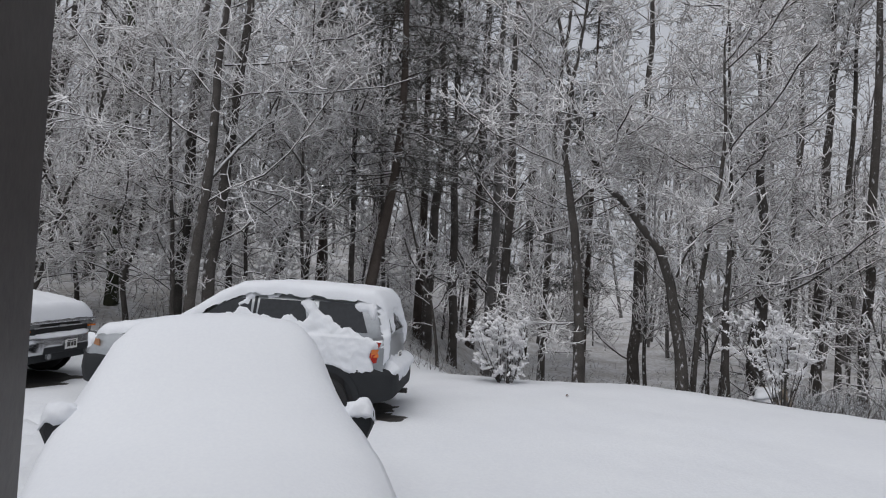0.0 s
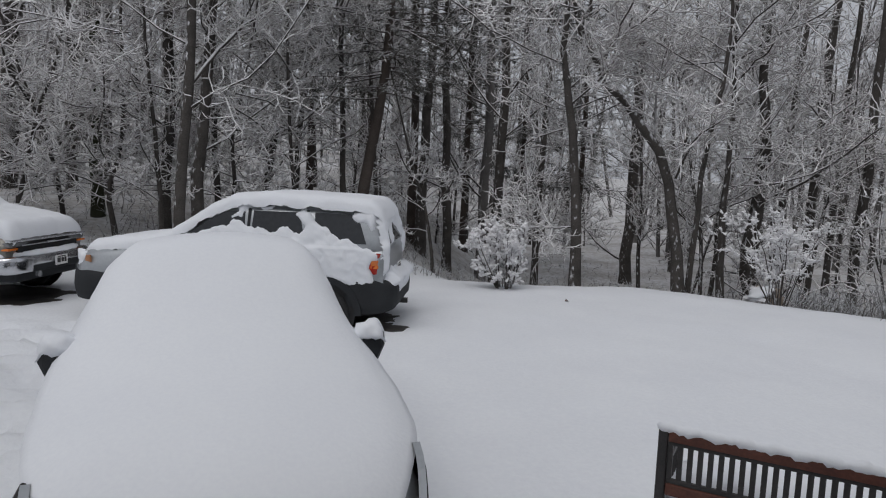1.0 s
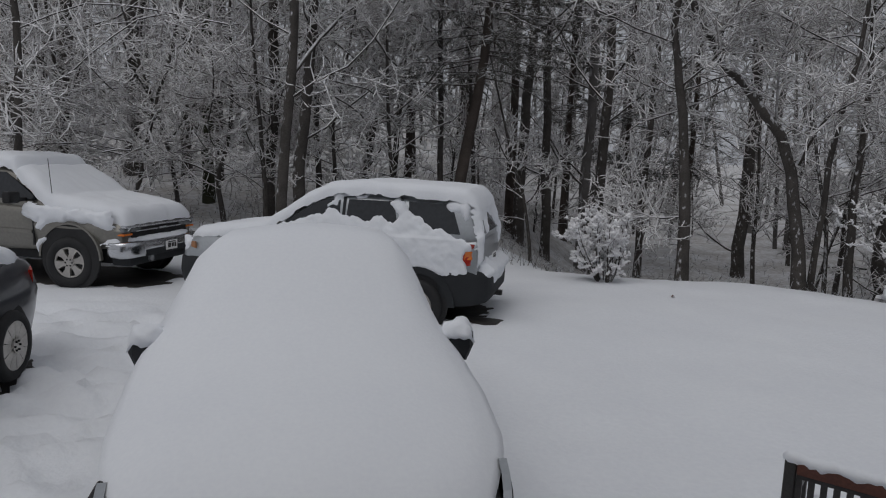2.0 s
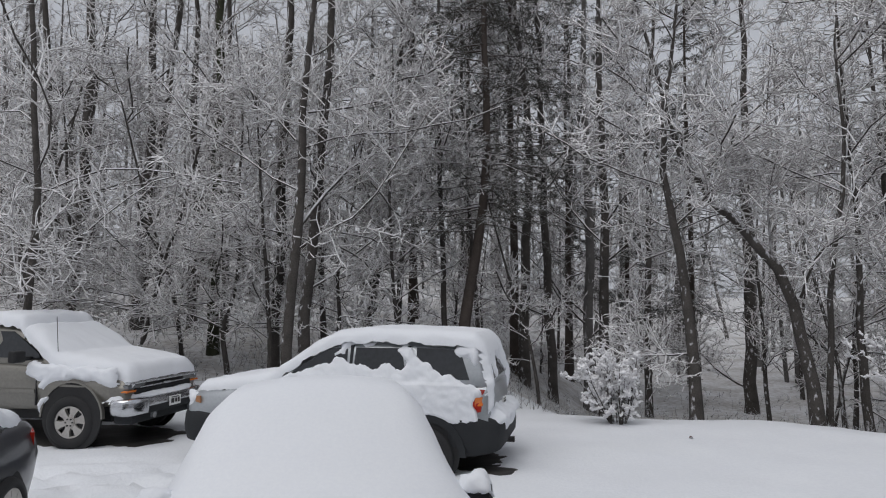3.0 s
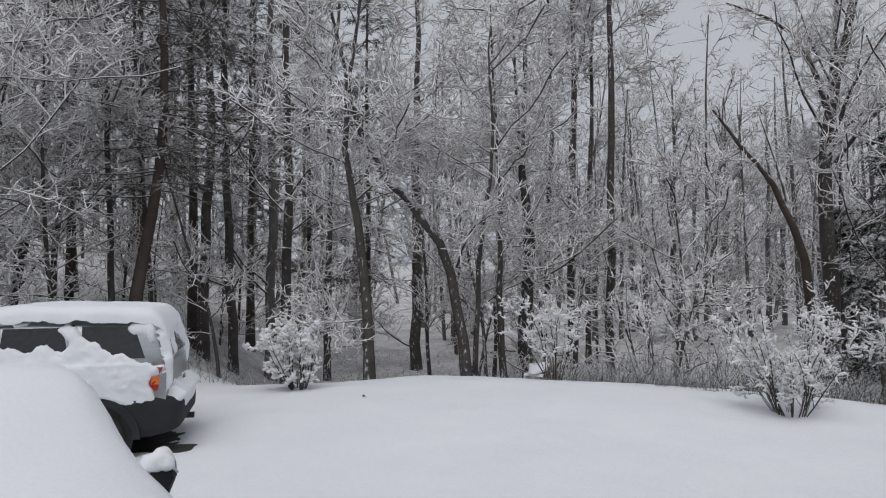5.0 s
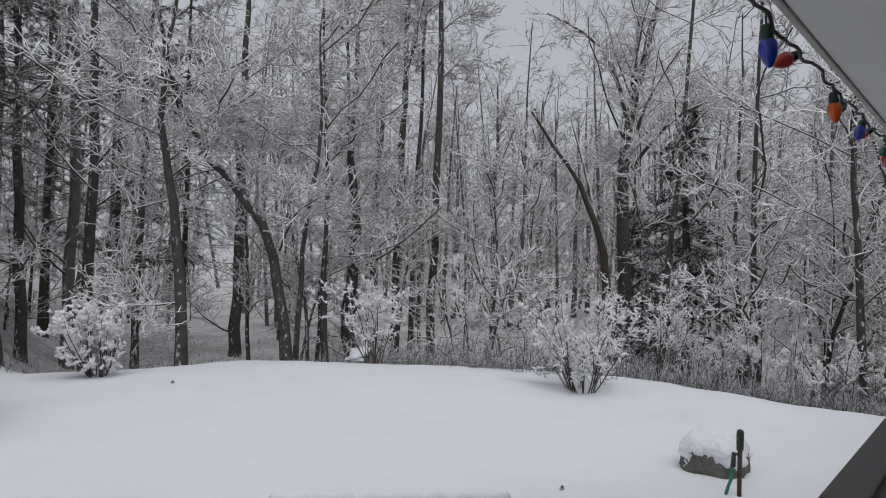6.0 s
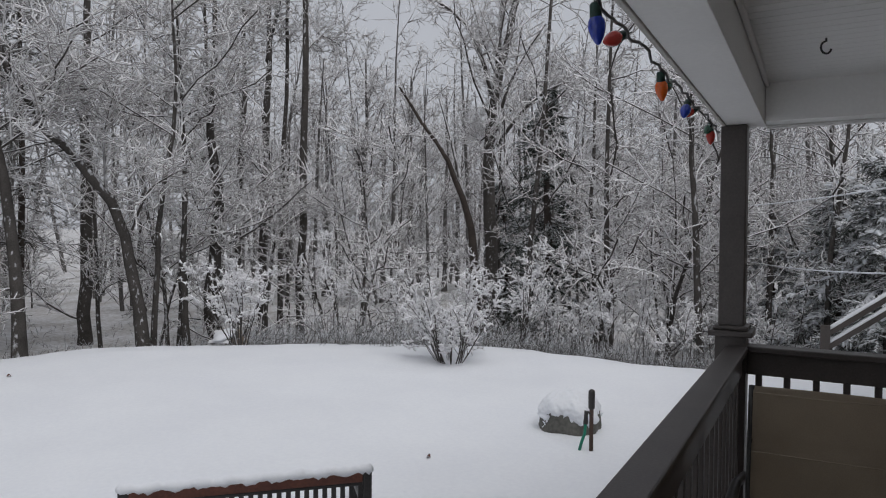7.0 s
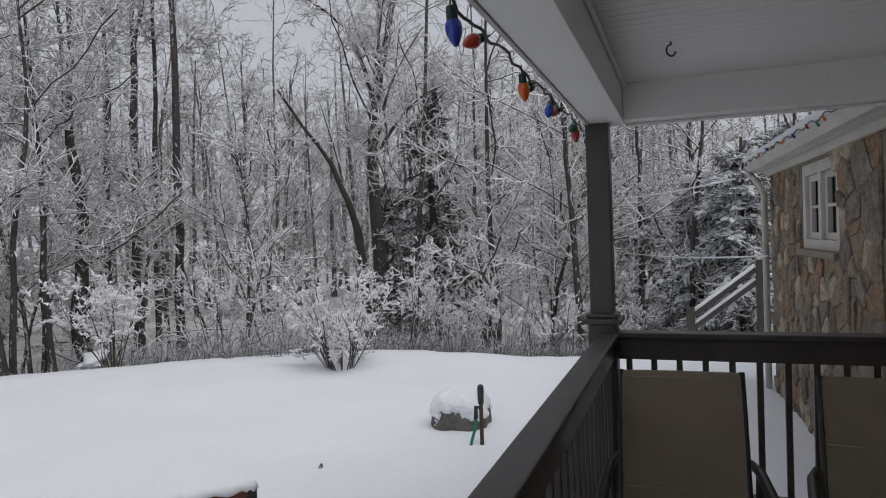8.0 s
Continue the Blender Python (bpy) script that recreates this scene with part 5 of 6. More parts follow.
# ---- yard ----
def build_bench():
    a, b = Vector((1.94, 3.15)), Vector((2.89, 2.20))
    d = b - a
    ob = thing("garden_bench", pose(a.x, a.y, 0, 0, 0, math.degrees(math.atan2(d.y, d.x))), "slatted iron and red-brown wood garden bench, snow along its back", "bench")
    w = d.length
    for x in (0.0, w - 0.05):
        part("end_frame", one_box(x, x + 0.05, -0.022, 0.030, -0.05, 0.845, bevel=0.008), IRON, ob)
        part("arm", one_box(x, x + 0.05, 0.03, 0.46, 0.60, 0.64, bevel=0.012), IRON, ob)
        part("front_leg", one_box(x, x + 0.05, 0.42, 0.46, -0.05, 0.60, bevel=0.008), IRON, ob)
    part("top_rail", one_box(0.052, w - 0.052, -0.018, 0.022, 0.782, 0.84, bevel=0.006), BENCH_WOOD, ob, "red-brown wooden rail")
    part("lower_rail", one_box(0.052, w - 0.052, -0.018, 0.022, 0.485, 0.55, bevel=0.006), BENCH_WOOD, ob, "red-brown wooden rail")
    part("panel_frame", one_box(0.052, w - 0.052, -0.010, 0.014, 0.762, 0.781, bevel=0.003), IRON, ob)
    part("panel_frame", one_box(0.052, w - 0.052, -0.010, 0.014, 0.551, 0.575, bevel=0.003), IRON, ob)
    n = 25
    for i in range(n):
        x = 0.065 + (w - 0.13) * i / (n - 1)
        part("slat", one_box(x - 0.0135, x + 0.0135, -0.008, 0.012, 0.575, 0.762, bevel=0.002), IRON, ob)
    for i in range(5):
        y = 0.06 + 0.08 * i
        part("seat_slat", one_box(0.052, w - 0.052, y, y + 0.06, 0.40, 0.425, bevel=0.004), BENCH_WOOD, ob)

    bm = bmesh.new()
    n = 60
    tube(bm, [(-0.01 + (w + 0.02) * i / n, 0.002, 0.850 + 0.004 * math.sin(i * 0.8) + 0.003 * math.sin(i * 2.3)) for i in range(n + 1)], [0.012] + [0.029 + 0.004 * math.sin(i * 1.1) + 0.003 * math.sin(i * 2.9) for i in range(1, n)] + [0.012], 10)
    part("snow", bm, SNOW, ob, "ridge of snow on the top rail", True)

    def seat(u, v):
        nn = np.zeros(u.shape + (3,))
        nn[..., 2] = 1
        return np.stack([u, v, 0.42 + 0 * u], -1), nn
    sheet_snow("snow", seat, lambda u, v: np.minimum(np.minimum(u - 0.03, w - 0.03 - u), np.minimum(v - 0.03, 0.47 - v)), 0.0, w, 0, 0.5, 0.03, 0.14, 0.08, 92, ob, "deep snow on the seat")


build_bench()


def build_boulder():
    def lump(d, grow):
        k = 1 / max(abs(d.x) ** 3.2 + abs(d.y) ** 3.2 + abs(d.z) ** 3.2, 0.02) ** (1 / 3.2)
        w = k * (1 + 0.10 * noise.noise(d * 2.1) + 0.05 * noise.noise(d * 5.3) + 0.02 * noise.noise(d * 14)) + grow
        co = Vector((d.x * 0.30 * w, d.y * 0.325 * w, d.z * 0.295 * w))
        co.y *= 1 - 0.22 * max(0, co.z / 0.30)
        return co
    bm = bmesh.new()
    bmesh.ops.create_icosphere(bm, subdivisions=5, radius=1.0)
    for v in bm.verts:
        v.co = lump(v.co.normalized(), 0.0)
    rock = part("boulder", bm, ROCK, None, "", True)
    rock.matrix_world = pose(7.15, 2.44, 0.095)
    tagged(rock, "grey granite boulder half capped with crusted snow", "rock")
    bm = bmesh.new()
    bmesh.ops.create_icosphere(bm, subdivisions=6, radius=1.0)
    for v in bm.verts:
        d = v.co.normalized()
        cover = d.z - 0.12 + 0.34 * noise.noise(d * 2.6 + Vector((3, 1, 7))) + 0.22 * noise.noise(d * 8) + 0.10 * noise.noise(d * 21)
        v.co = lump(d, -0.05 + 0.20 * min(1, max(0, cover / 0.30)) ** 0.6 + 0.03 * noise.noise(d * 11))
    bmesh.ops.delete(bm, geom=[v for v in bm.verts if v.co.z < -0.1], context="VERTS")
    cap = part("snow_cap", bm, SNOW, None, "", True)
    cap.matrix_world = pose(7.15, 2.44, 0.095)
    tagged(cap, "crusted snow lying on top of the boulder", "snow")


build_boulder()


def build_hydrant():
    ob = thing("yard_tap", pose(6.53, 2.0, 0), "rusty standpipe tap in a dark sleeve with a green hose", "tap")
    bm = bmesh.new()
    tube(bm, [(0, 0, -0.1), (0, 0, 0.45)], 0.022, 10)
    part("pipe", bm, material("rusty_pipe", (0.09, 0.05, 0.035), 0.8, second=(0.05, 0.035, 0.03), scale=12.0, bump=0.4), ob, "rusty iron pipe", True)
    bm = bmesh.new()
    tube(bm, [(0, 0, 0.40), (0, 0, 0.42), (0, 0, 0.57), (0, 0, 0.60), (0, 0, 0.615)], [0.02, 0.034, 0.036, 0.032, 0.012], 10)
    part("tap_head", bm, IRON, ob, "black tap head", True)
    bm = bmesh.new()
    tube(bm, [(0, 0.0, 0.36), (-0.02, 0.05, 0.38), (-0.02, 0.055, 0.25)], [0.022, 0.022, 0.026], 8)
    part("spout", bm, IRON, ob, "", True)
    bm = bmesh.new()
    tube(bm, [(-0.02, 0.055, 0.27), (-0.03, 0.06, 0.15), (-0.05, 0.09, 0.05), (-0.06, 0.11, -0.04)], 0.016, 8)
    part("hose", bm, GREEN_HOSE, ob, "green garden hose", True)


build_hydrant()


def fallen_leaf(x, y, r, turn, group="fallen leaves"):
    bm = bmesh.new()
    out = [bm.verts.new((r * math.cos(a) * (1 + 0.3 * math.cos(3 * a)), 0.6 * r * math.sin(a), 0.012 * math.cos(2 * a))) for a in [math.tau * i / 12 for i in range(12)]]
    bm.faces.new(out)
    bmesh.ops.solidify(bm, geom=bm.faces, thickness=0.004)
    ob = part("leaf", bm, BENCH_WOOD)
    ob.matrix_world = pose(x, y, float(ground_height(x, y)) + 0.018, 0, 0, turn)
    tagged(ob, "single dark dead leaf lying on the snow", "leaf", group)


fallen_leaf(5.43, 3.32, 0.035, 20)
fallen_leaf(4.98, 10.1, 0.05, 70)


def wood_pile(x, y, turn):
    ob = thing("wood_pile", pose(x, y, float(ground_height(x, y)), 0, 0, turn), "low pile of split logs dusted with snow at the wood's edge", "wood pile")
    rng = random.Random(8)
    for row, n in ((0, 5), (1, 4), (2, 2)):
        for i in range(n):
            r = rng.uniform(0.09, 0.13)
            bm = bmesh.new()
            cx, cz = (i - n / 2 + 0.5) * 0.25, 0.1 + row * 0.19
            tube(bm, [(cx + rng.uniform(-0.04, 0.04), -0.25, cz), (cx, 0.25, cz)], r, 9)
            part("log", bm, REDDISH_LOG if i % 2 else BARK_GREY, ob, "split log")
    bm = bmesh.new()
    bmesh.ops.create_icosphere(bm, subdivisions=3, radius=1.0)
    for v in bm.verts:
        w = 1 + 0.2 * noise.noise(v.co * 2)
        v.co = Vector((v.co.x * 0.55 * w, v.co.y * 0.24 * w, 0.52 + v.co.z * 0.10 * w - 0.2 * abs(v.co.x) * 0.5))
    part("snow", bm, SNOW, ob, "snow on the logs", True)


# ---- trees ----
def polyline(start, way, length, k, rng, bend, lift):
    """Wandering centre lines: start (n,3), way (n,3), length (n) -> (n,k,3)."""
    n = len(start)
    p = np.zeros((n, k, 3))
    p[:, 0] = start
    d = way / np.linalg.norm(way, axis=1, keepdims=True)
    for i in range(1, k):
        d = d + rng.normal(0, bend, (n, 3)) + np.array([0, 0, lift])
        d /= np.linalg.norm(d, axis=1, keepdims=True)
        p[:, i] = p[:, i - 1] + d * (length / (k - 1))[:, None]
    return p


def grow(p, r, count, rng, t0, t1, length, spread, up, k, thin, bend=0.18, lift=0.02, flat=1.0):
    """Side branches off centre lines p with radii r."""
    n, kk = p.shape[:2]
    who = np.repeat(np.arange(n), count)
    m = len(who)
    t = rng.uniform(t0, t1, m) * (kk - 1)
    i = np.minimum(t.astype(int), kk - 2)
    f = (t - i)[:, None]
    start = p[who, i] * (1 - f) + p[who, i + 1] * f
    along = p[who, i + 1] - p[who, i]
    along /= np.linalg.norm(along, axis=1, keepdims=True)
    side = rng.normal(0, 1, (m, 3))
    side -= (side * along).sum(1, keepdims=True) * along
    side[:, 2] *= flat
    side /= np.linalg.norm(side, axis=1, keepdims=True)
    way = along * (1 - spread) + side * spread + np.array([0, 0, up])
    size = length * rng.uniform(0.55, 1.25, m) * (1.15 - 0.55 * t / (kk - 1))
    rad = (r[who, i] * (1 - f[:, 0]) + r[who, i + 1] * f[:, 0]) * thin
    q = polyline(start, way, size, k, rng, bend, lift)
    taper = np.linspace(1, 0.35, k)
    return q, rad[:, None] * taper


def sprig(p, r, count, rng, t0, t1, length, angle, up, k, bend, lift, loose=0.35):
    """Side shoots set to one side and the other in turn, in a leaning plane for each line p, as sprays of twigs grow."""
    n, kk = p.shape[:2]
    face = np.array([0, 0, 1.0]) + rng.normal(0, 0.45, (n, 3))
    who = np.repeat(np.arange(n), count)
    m = len(who)
    turn = np.tile(np.arange(count), n)
    t = (t0 + (t1 - t0) * (turn + rng.uniform(0.1, 0.9, m)) / count) * (kk - 1)
    i = np.minimum(t.astype(int), kk - 2)
    f = (t - i)[:, None]
    start = p[who, i] * (1 - f) + p[who, i + 1] * f
    along = p[who, i + 1] - p[who, i]
    along /= np.linalg.norm(along, axis=1, keepdims=True)
    side = np.cross(face[who], along) * np.where(turn % 2, 1.0, -1.0)[:, None]
    side /= np.linalg.norm(side, axis=1, keepdims=True) + 1e-6
    side += rng.normal(0, loose, (m, 3))
    way = along * math.cos(angle) + side * math.sin(angle) + np.array([0, 0, up])
    size = length * rng.uniform(0.6, 1.3, m) * (1.2 - 0.65 * t / (kk - 1))
    q = polyline(start, way, size, k, rng, bend, lift)
    return q, np.full((m, k), 1.0) * r


def skin(groups):
    """Tubes round centre lines: groups of (p, r, sides). Two-point lines become spikes."""
    vs, qs, ts, base = [], [], [], 0
    for p, r, sides in groups:
        n, k = p.shape[:2]
        d = np.gradient(p, axis=1)
        d /= np.linalg.norm(d, axis=2, keepdims=True) + 1e-9
        a = np.cross(d, np.array([0.31, 0.17, 0.93]))
        a /= np.linalg.norm(a, axis=2, keepdims=True) + 1e-9
        b = np.cross(d, a)
        ang = np.arange(sides) * math.tau / sides
        ring = p[:, :, None] + r[:, :, None, None] * (a[:, :, None] * np.cos(ang)[:, None] + b[:, :, None] * np.sin(ang)[:, None])
        if k == 2:
            v = np.concatenate([ring[:, 0], p[:, 1:2]], 1)
            idx = base + np.arange(n)[:, None] * (sides + 1)
            for s in range(sides):
                ts.append(np.concatenate([idx + s, idx + (s + 1) % sides, idx + sides], 1))
            vs.append(v.reshape(-1, 3))
            base += n * (sides + 1)
        elif k == 3:
            v = np.concatenate([ring[:, 0], ring[:, 1], p[:, 2:3]], 1)
            idx = base + np.arange(n)[:, None] * (2 * sides + 1)
            for c in range(sides):
                e = (c + 1) % sides
                qs.append(np.concatenate([idx + c, idx + e, idx + sides + e, idx + sides + c], 1))
                ts.append(np.concatenate([idx + sides + c, idx + sides + e, idx + 2 * sides], 1))
            vs.append(v.reshape(-1, 3))
            base += n * (2 * sides + 1)
        else:
            idx = base + np.arange(n * k * sides).reshape(n, k, sides)
            q = np.stack([idx[:, :-1], np.roll(idx[:, :-1], -1, 2), np.roll(idx[:, 1:], -1, 2), idx[:, 1:]], -1)
            qs.append(q.reshape(-1, 4))
            vs.append(ring.reshape(-1, 3))
            base += n * k * sides
    return np.concatenate(vs), np.concatenate(qs) if qs else np.zeros((0, 4), int), np.concatenate(ts) if ts else np.zeros((0, 3), int)


def smooth_line(points, k):
    """A rounded centre line with k points through given ones."""
    c = np.array(points, float)
    s = np.linspace(0, len(c) - 1, k)
    i = np.minimum(s.astype(int), len(c) - 2)
    p = c[i] * (1 - (s - i))[:, None] + c[i + 1] * (s - i)[:, None]
    p[1:-1] = (p[:-2] + 2 * p[1:-1] + p[2:]) / 4
    return p


def tree(seed, height, radius, trunk=None, extra=(), bare=0.3, limbs=14, reach=0.26, twigs=(9, 8, 7), frost=0.008, bark=None, twig=None, label="", up=0.25, droop=0.02, fork=0.72, fine=2):
    """A frosted broadleaf in winter: tapered trunk with limbs, and a crown of fine twigs. trunk: centre line from the base, if it is known."""
    rng = np.random.default_rng(seed)
    if trunk is None:
        p = polyline(np.zeros((1, 3)), np.array([[rng.normal(0, 0.05), rng.normal(0, 0.05), 1]]), np.array([height]), 12, rng, 0.05, 0.03)
    else:
        p = smooth_line(trunk, 14)[None]
        p[0, 2:-1] += rng.normal(0, radius * 0.3, (11, 3))
        height = float(np.linalg.norm(np.diff(p[0], axis=0), axis=1).sum())
    k = p.shape[1]
    r = radius * (1 - 0.80 * np.linspace(0, 1, k)[None] ** 1.1)
    r[:, 0] *= 1.3
    p[0, 0, 2] -= 0.4
    b1, r1 = grow(p, r, limbs, rng, bare, 0.99, height * reach, fork, up, 7, 0.27, 0.16, droop + 0.03)
    given = [(smooth_line(line, 7)[None], (w * np.linspace(1, 0.4, 7))[None]) for line, w in extra]
    if given:
        b1 = np.concatenate([b1] + [g[0] for g in given] * 1)
        r1 = np.concatenate([r1] + [g[1] for g in given])
    thick = given * 2
    src, rad = np.concatenate([b1] + [g[0] for g in thick]), np.concatenate([r1] + [g[1] for g in thick])
    spray = height * reach
    b2, r2 = grow(src, rad, twigs[0], rng, 0.12, 1.0, spray * 0.44, 0.62, 0.06, 4, 0.5, 0.34, droop + 0.04, 0.7)
    r2 = np.maximum(r2, frost * 1.25) * np.linspace(1.0, 0.75, 4)
    b3, r3 = sprig(b2, frost, twigs[1], rng, 0.12, 1.0, spray * 0.19, radians(50), 0.06, 3, 0.38, droop + 0.05, 0.45)
    b4, r4 = sprig(b3, frost * 0.92, twigs[2], rng, 0.1, 1.0, spray * 0.085, radians(46), 0.09, fine, 0.35, 0.04, 0.5)
    r3 = r3 * np.array([1.1, 1.0, 0.8])
    ob = thing("tree", pose(0, 0, 0), label or "bare deciduous tree with frosted twigs", "tree", "trees of the wood")
    wood = arrays("trunk", *skin([(p, r, 10), (b1, np.maximum(r1, frost * 1.3), 5)]), bark or BARK, ob)
    wood.data.materials.append(LIMB)
    which = np.zeros(len(wood.data.polygons), np.int32)
    which[(p.shape[1] - 1) * 10:] = 1
    wood.data.polygons.foreach_set("material_index", which)
    arrays("crown", *skin([(b2, r2, 3), (b3, r3, 3), (b4, r4, 3)]), twig or TWIG, ob, "fine twigs white with frost")
    return ob


def conifer(seed, height, radius, trunk=None, start=0.15, whorls=26, reach=2.2, slope=-0.12, needle=0.22, thick=0.022, per=(9, 11), label="", taper=1.0, mat=None, load=0.0):
    """An evergreen: trunk, tiers of boughs, and a crown of needle sprays with snow on them."""
    rng = np.random.default_rng(seed)
    if trunk is None:
        p = polyline(np.zeros((1, 3)), np.array([[0, 0, 1.0]]), np.array([height]), 12, rng, 0.015, 0.02)
    else:
        p = smooth_line(trunk, 14)[None]
        height = float(np.linalg.norm(np.diff(p[0], axis=0), axis=1).sum())
    k = p.shape[1]
    r = radius * (1 - 0.85 * np.linspace(0, 1, k)[None])
    p[0, 0, 2] -= 0.4
    n = whorls * 5
    t = np.sort(rng.uniform(start, 0.985, n))
    f = t * (k - 1)
    i = np.minimum(f.astype(int), k - 2)
    at = p[0, i] * (1 - (f - i))[:, None] + p[0, i + 1] * (f - i)[:, None]
    a = rng.uniform(0, math.tau, n)
    way = np.stack([np.cos(a), np.sin(a), np.full(n, slope) + 0.5 * (t - 0.5)], 1)
    size = reach * (1.05 - taper * (t - start) / (1 - start)) * rng.uniform(0.6, 1.15, n)
    b1 = polyline(at, way, size, 6, rng, 0.08, -0.03)
    r1 = (0.007 + 0.006 * size)[:, None] * np.linspace(1, 0.3, 6)
    b2, r2 = sprig(b1, 0.008, per[0], rng, 0.15, 1.0, 0.46, radians(48), -0.10, 3, 0.15, -0.06, 0.25)
    b3, r3 = sprig(b2, thick, per[1], rng, 0.0, 1.0, needle, radians(40), -0.10, 2, 0.2, 0.0, 0.45)
    ob = thing("tree", pose(0, 0, 0), label or "dark evergreen with snow on its boughs", "tree", "trees of the wood")
    arrays("trunk", *skin([(p, r, 10), (b1, r1, 4)]), BARK_PINE, ob)
    arrays("crown", *skin([(b2, r2, 3), (b3, r3, 3)]), mat or NEEDLE, ob, "dark needles dusted with snow")
    if load:
        # pillows of snow pressing the outer boughs down
        tip = b1[rng.random(len(b1)) < load]
        c, _ = sprig(tip, 1.0, 12, rng, 0.3, 1.0, 0.25, radians(48), -0.15, 4, 0.22, -0.14, 0.4)
        c[..., 2] += 0.02
        w = rng.uniform(0.4, 1.2, len(c))[:, None] * np.array([0.024, 0.042, 0.038, 0.010])
        tagged(arrays("snow", *skin([(c, w, 4)]), SNOW, ob), "lumps of snow on the boughs", kind="stuff")
    return ob


count = 0


def forest_tree(bearing, distance, radius, kind, line, limbs=()):
    """One tree of the wood's edge: its trunk line as (sideways, height) pairs in the upright plane across the view from the porch."""
    global count
    count += 1
    x, y = polar(bearing, distance)
    g = float(ground_height(x, y))
    a = radians(bearing)
    rng = random.Random(count)

    def lift(points, swing):
        return [(s * math.cos(a) + swing * i * math.sin(a), -s * math.sin(a) + swing * i * math.cos(a), z - g) for i, (s, z) in enumerate(points)]
    pts = [(line[0][0], g)] + [q for q in line if q[1] > g + 0.4]
    (s0, z0), (s1, z1) = pts[-2], pts[-1]
    want = {"dead": 0, "round": 11, "layer": 8, "frost": 9, "pine": 15}.get(kind, 16)
    while pts[-1][1] - g < want:
        k = 2.5 / math.hypot(s1 - s0, z1 - z0)
        pts.append((pts[-1][0] + 0.6 * (s1 - s0) * k + rng.uniform(-0.2, 0.2), pts[-1][1] + max(0.5, (z1 - z0) * k)))
    trunk = lift(pts, 0.0)
    extra = [(lift(p, rng.uniform(-0.35, 0.35)), w) for p, w in limbs]
    label = {"moss": "straight mossy-barked tree with sparse frosted twigs", "reach": "forked tree reaching long frosted limbs over the cars", "pine": "tall dark pine with bare lower trunk",
             "grey": "straight grey-barked tree in the wood", "frost": "leaning tree at the lawn's edge thick with frost", "tall": "tall slender tree bare up to its frosted top",
             "dead": "broken dead tree with two snapped stems", "big": "big spreading oak with snow on its limbs", "round": "round-crowned distant tree white with frost", "layer": "tree with layered boughs bent by frost"}.get(kind, "")
    if kind == "pine":
        ob = conifer(count + 50, 15, radius, trunk, 0.34, 26, 2.5, -0.05, 0.24, 0.010, (8, 14), label, 0.35, NEEDLE_DARK)
    elif kind == "dead":
        ob = tree(count + 50, 9, radius, trunk, extra, 0.5, 3, 0.10, (3, 3, 3), 0.011, BARK_PINE, None, label)
    elif kind == "big":
        ob = tree(count + 50, 15, radius, trunk, extra, 0.33, 18, 0.24, (8, 6, 3), 0.0140, None, None, label, 0.55, 0.03)
    elif kind == "round":
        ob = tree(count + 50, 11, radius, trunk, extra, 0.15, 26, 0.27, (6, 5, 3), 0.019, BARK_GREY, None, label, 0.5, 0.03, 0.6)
    elif kind == "layer":
        ob = tree(count + 50, 9, radius, trunk, extra, 0.15, 17, 0.34, (7, 5, 3), 0.0138, None, None, label, 0.05, -0.02, 0.85, 3)
    elif kind == "frost":
        ob = tree(count + 50, 9, radius, trunk, extra, 0.42, 13, 0.33, (7, 6, 3), 0.0142, None, None, label, 0.16, 0.0, 0.8, 3)
    elif kind == "reach":
        ob = tree(count + 50, 14, radius, trunk, extra, 0.15, 13, 0.25, (7, 7, 3), 0.0142, None, None, label, 0.15, 0.0, 0.75, 3)
    elif kind == "tall":
        ob = tree(count + 50, 16, radius, trunk, extra, 0.5, 13, 0.18, (7, 5, 3), 0.0155, None, None, label, 0.35)
    elif kind == "moss":
        ob = tree(count + 50, 16, radius, trunk, extra, 0.25, 11, 0.17, (7, 5, 3), 0.0140, BARK_MOSS, None, label, 0.1)
    else:
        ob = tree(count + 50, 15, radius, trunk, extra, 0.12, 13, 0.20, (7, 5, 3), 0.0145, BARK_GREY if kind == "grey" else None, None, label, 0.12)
    ob.matrix_world = pose(x, y, g)
    return ob


forest_tree(-16.9, 26.4, 0.20, 'oak', [(0.0, 1.84), (0.22, 5.0), (0.89, 10.17), (1.14, 13.39)])
forest_tree(-11.3, 20.4, 0.17, 'moss', [(0.0, 1.86), (-0.02, 6.01), (-0.05, 9.96), (-0.01, 11.99)])
forest_tree(-10.5, 23.4, 0.13, 'oak', [(0.0, 2.52), (0.05, 6.6), (0.02, 9.64)])
forest_tree(-6.7, 17.9, 0.16, 'oak', [(0.0, 0.73), (0.11, 3.86), (0.14, 6.34), (0.26, 8.89), (0.33, 10.88)])
forest_tree(-5.8, 15.4, 0.125, 'reach', [(-0.0, 1.29), (0.12, 3.5), (0.28, 4.75), (0.13, 5.76), (0.36, 6.67), (0.47, 8.23), (0.57, 9.57)], [([(0.28, 3.87), (1.05, 5.03), (1.94, 5.77), (3.0, 6.12), (4.44, 5.94)], 0.05), ([(0.39, 6.41), (1.31, 6.62), (2.35, 6.99), (3.43, 7.4)], 0.035), ([(0.14, 5.76), (-0.29, 6.31), (-0.76, 6.98), (-1.23, 7.33)], 0.03)])
forest_tree(-4.3, 16.4, 0.155, 'oak', [(0.0, 1.02), (0.03, 2.65), (0.17, 4.25), (0.37, 6.02), (0.45, 8.38)])
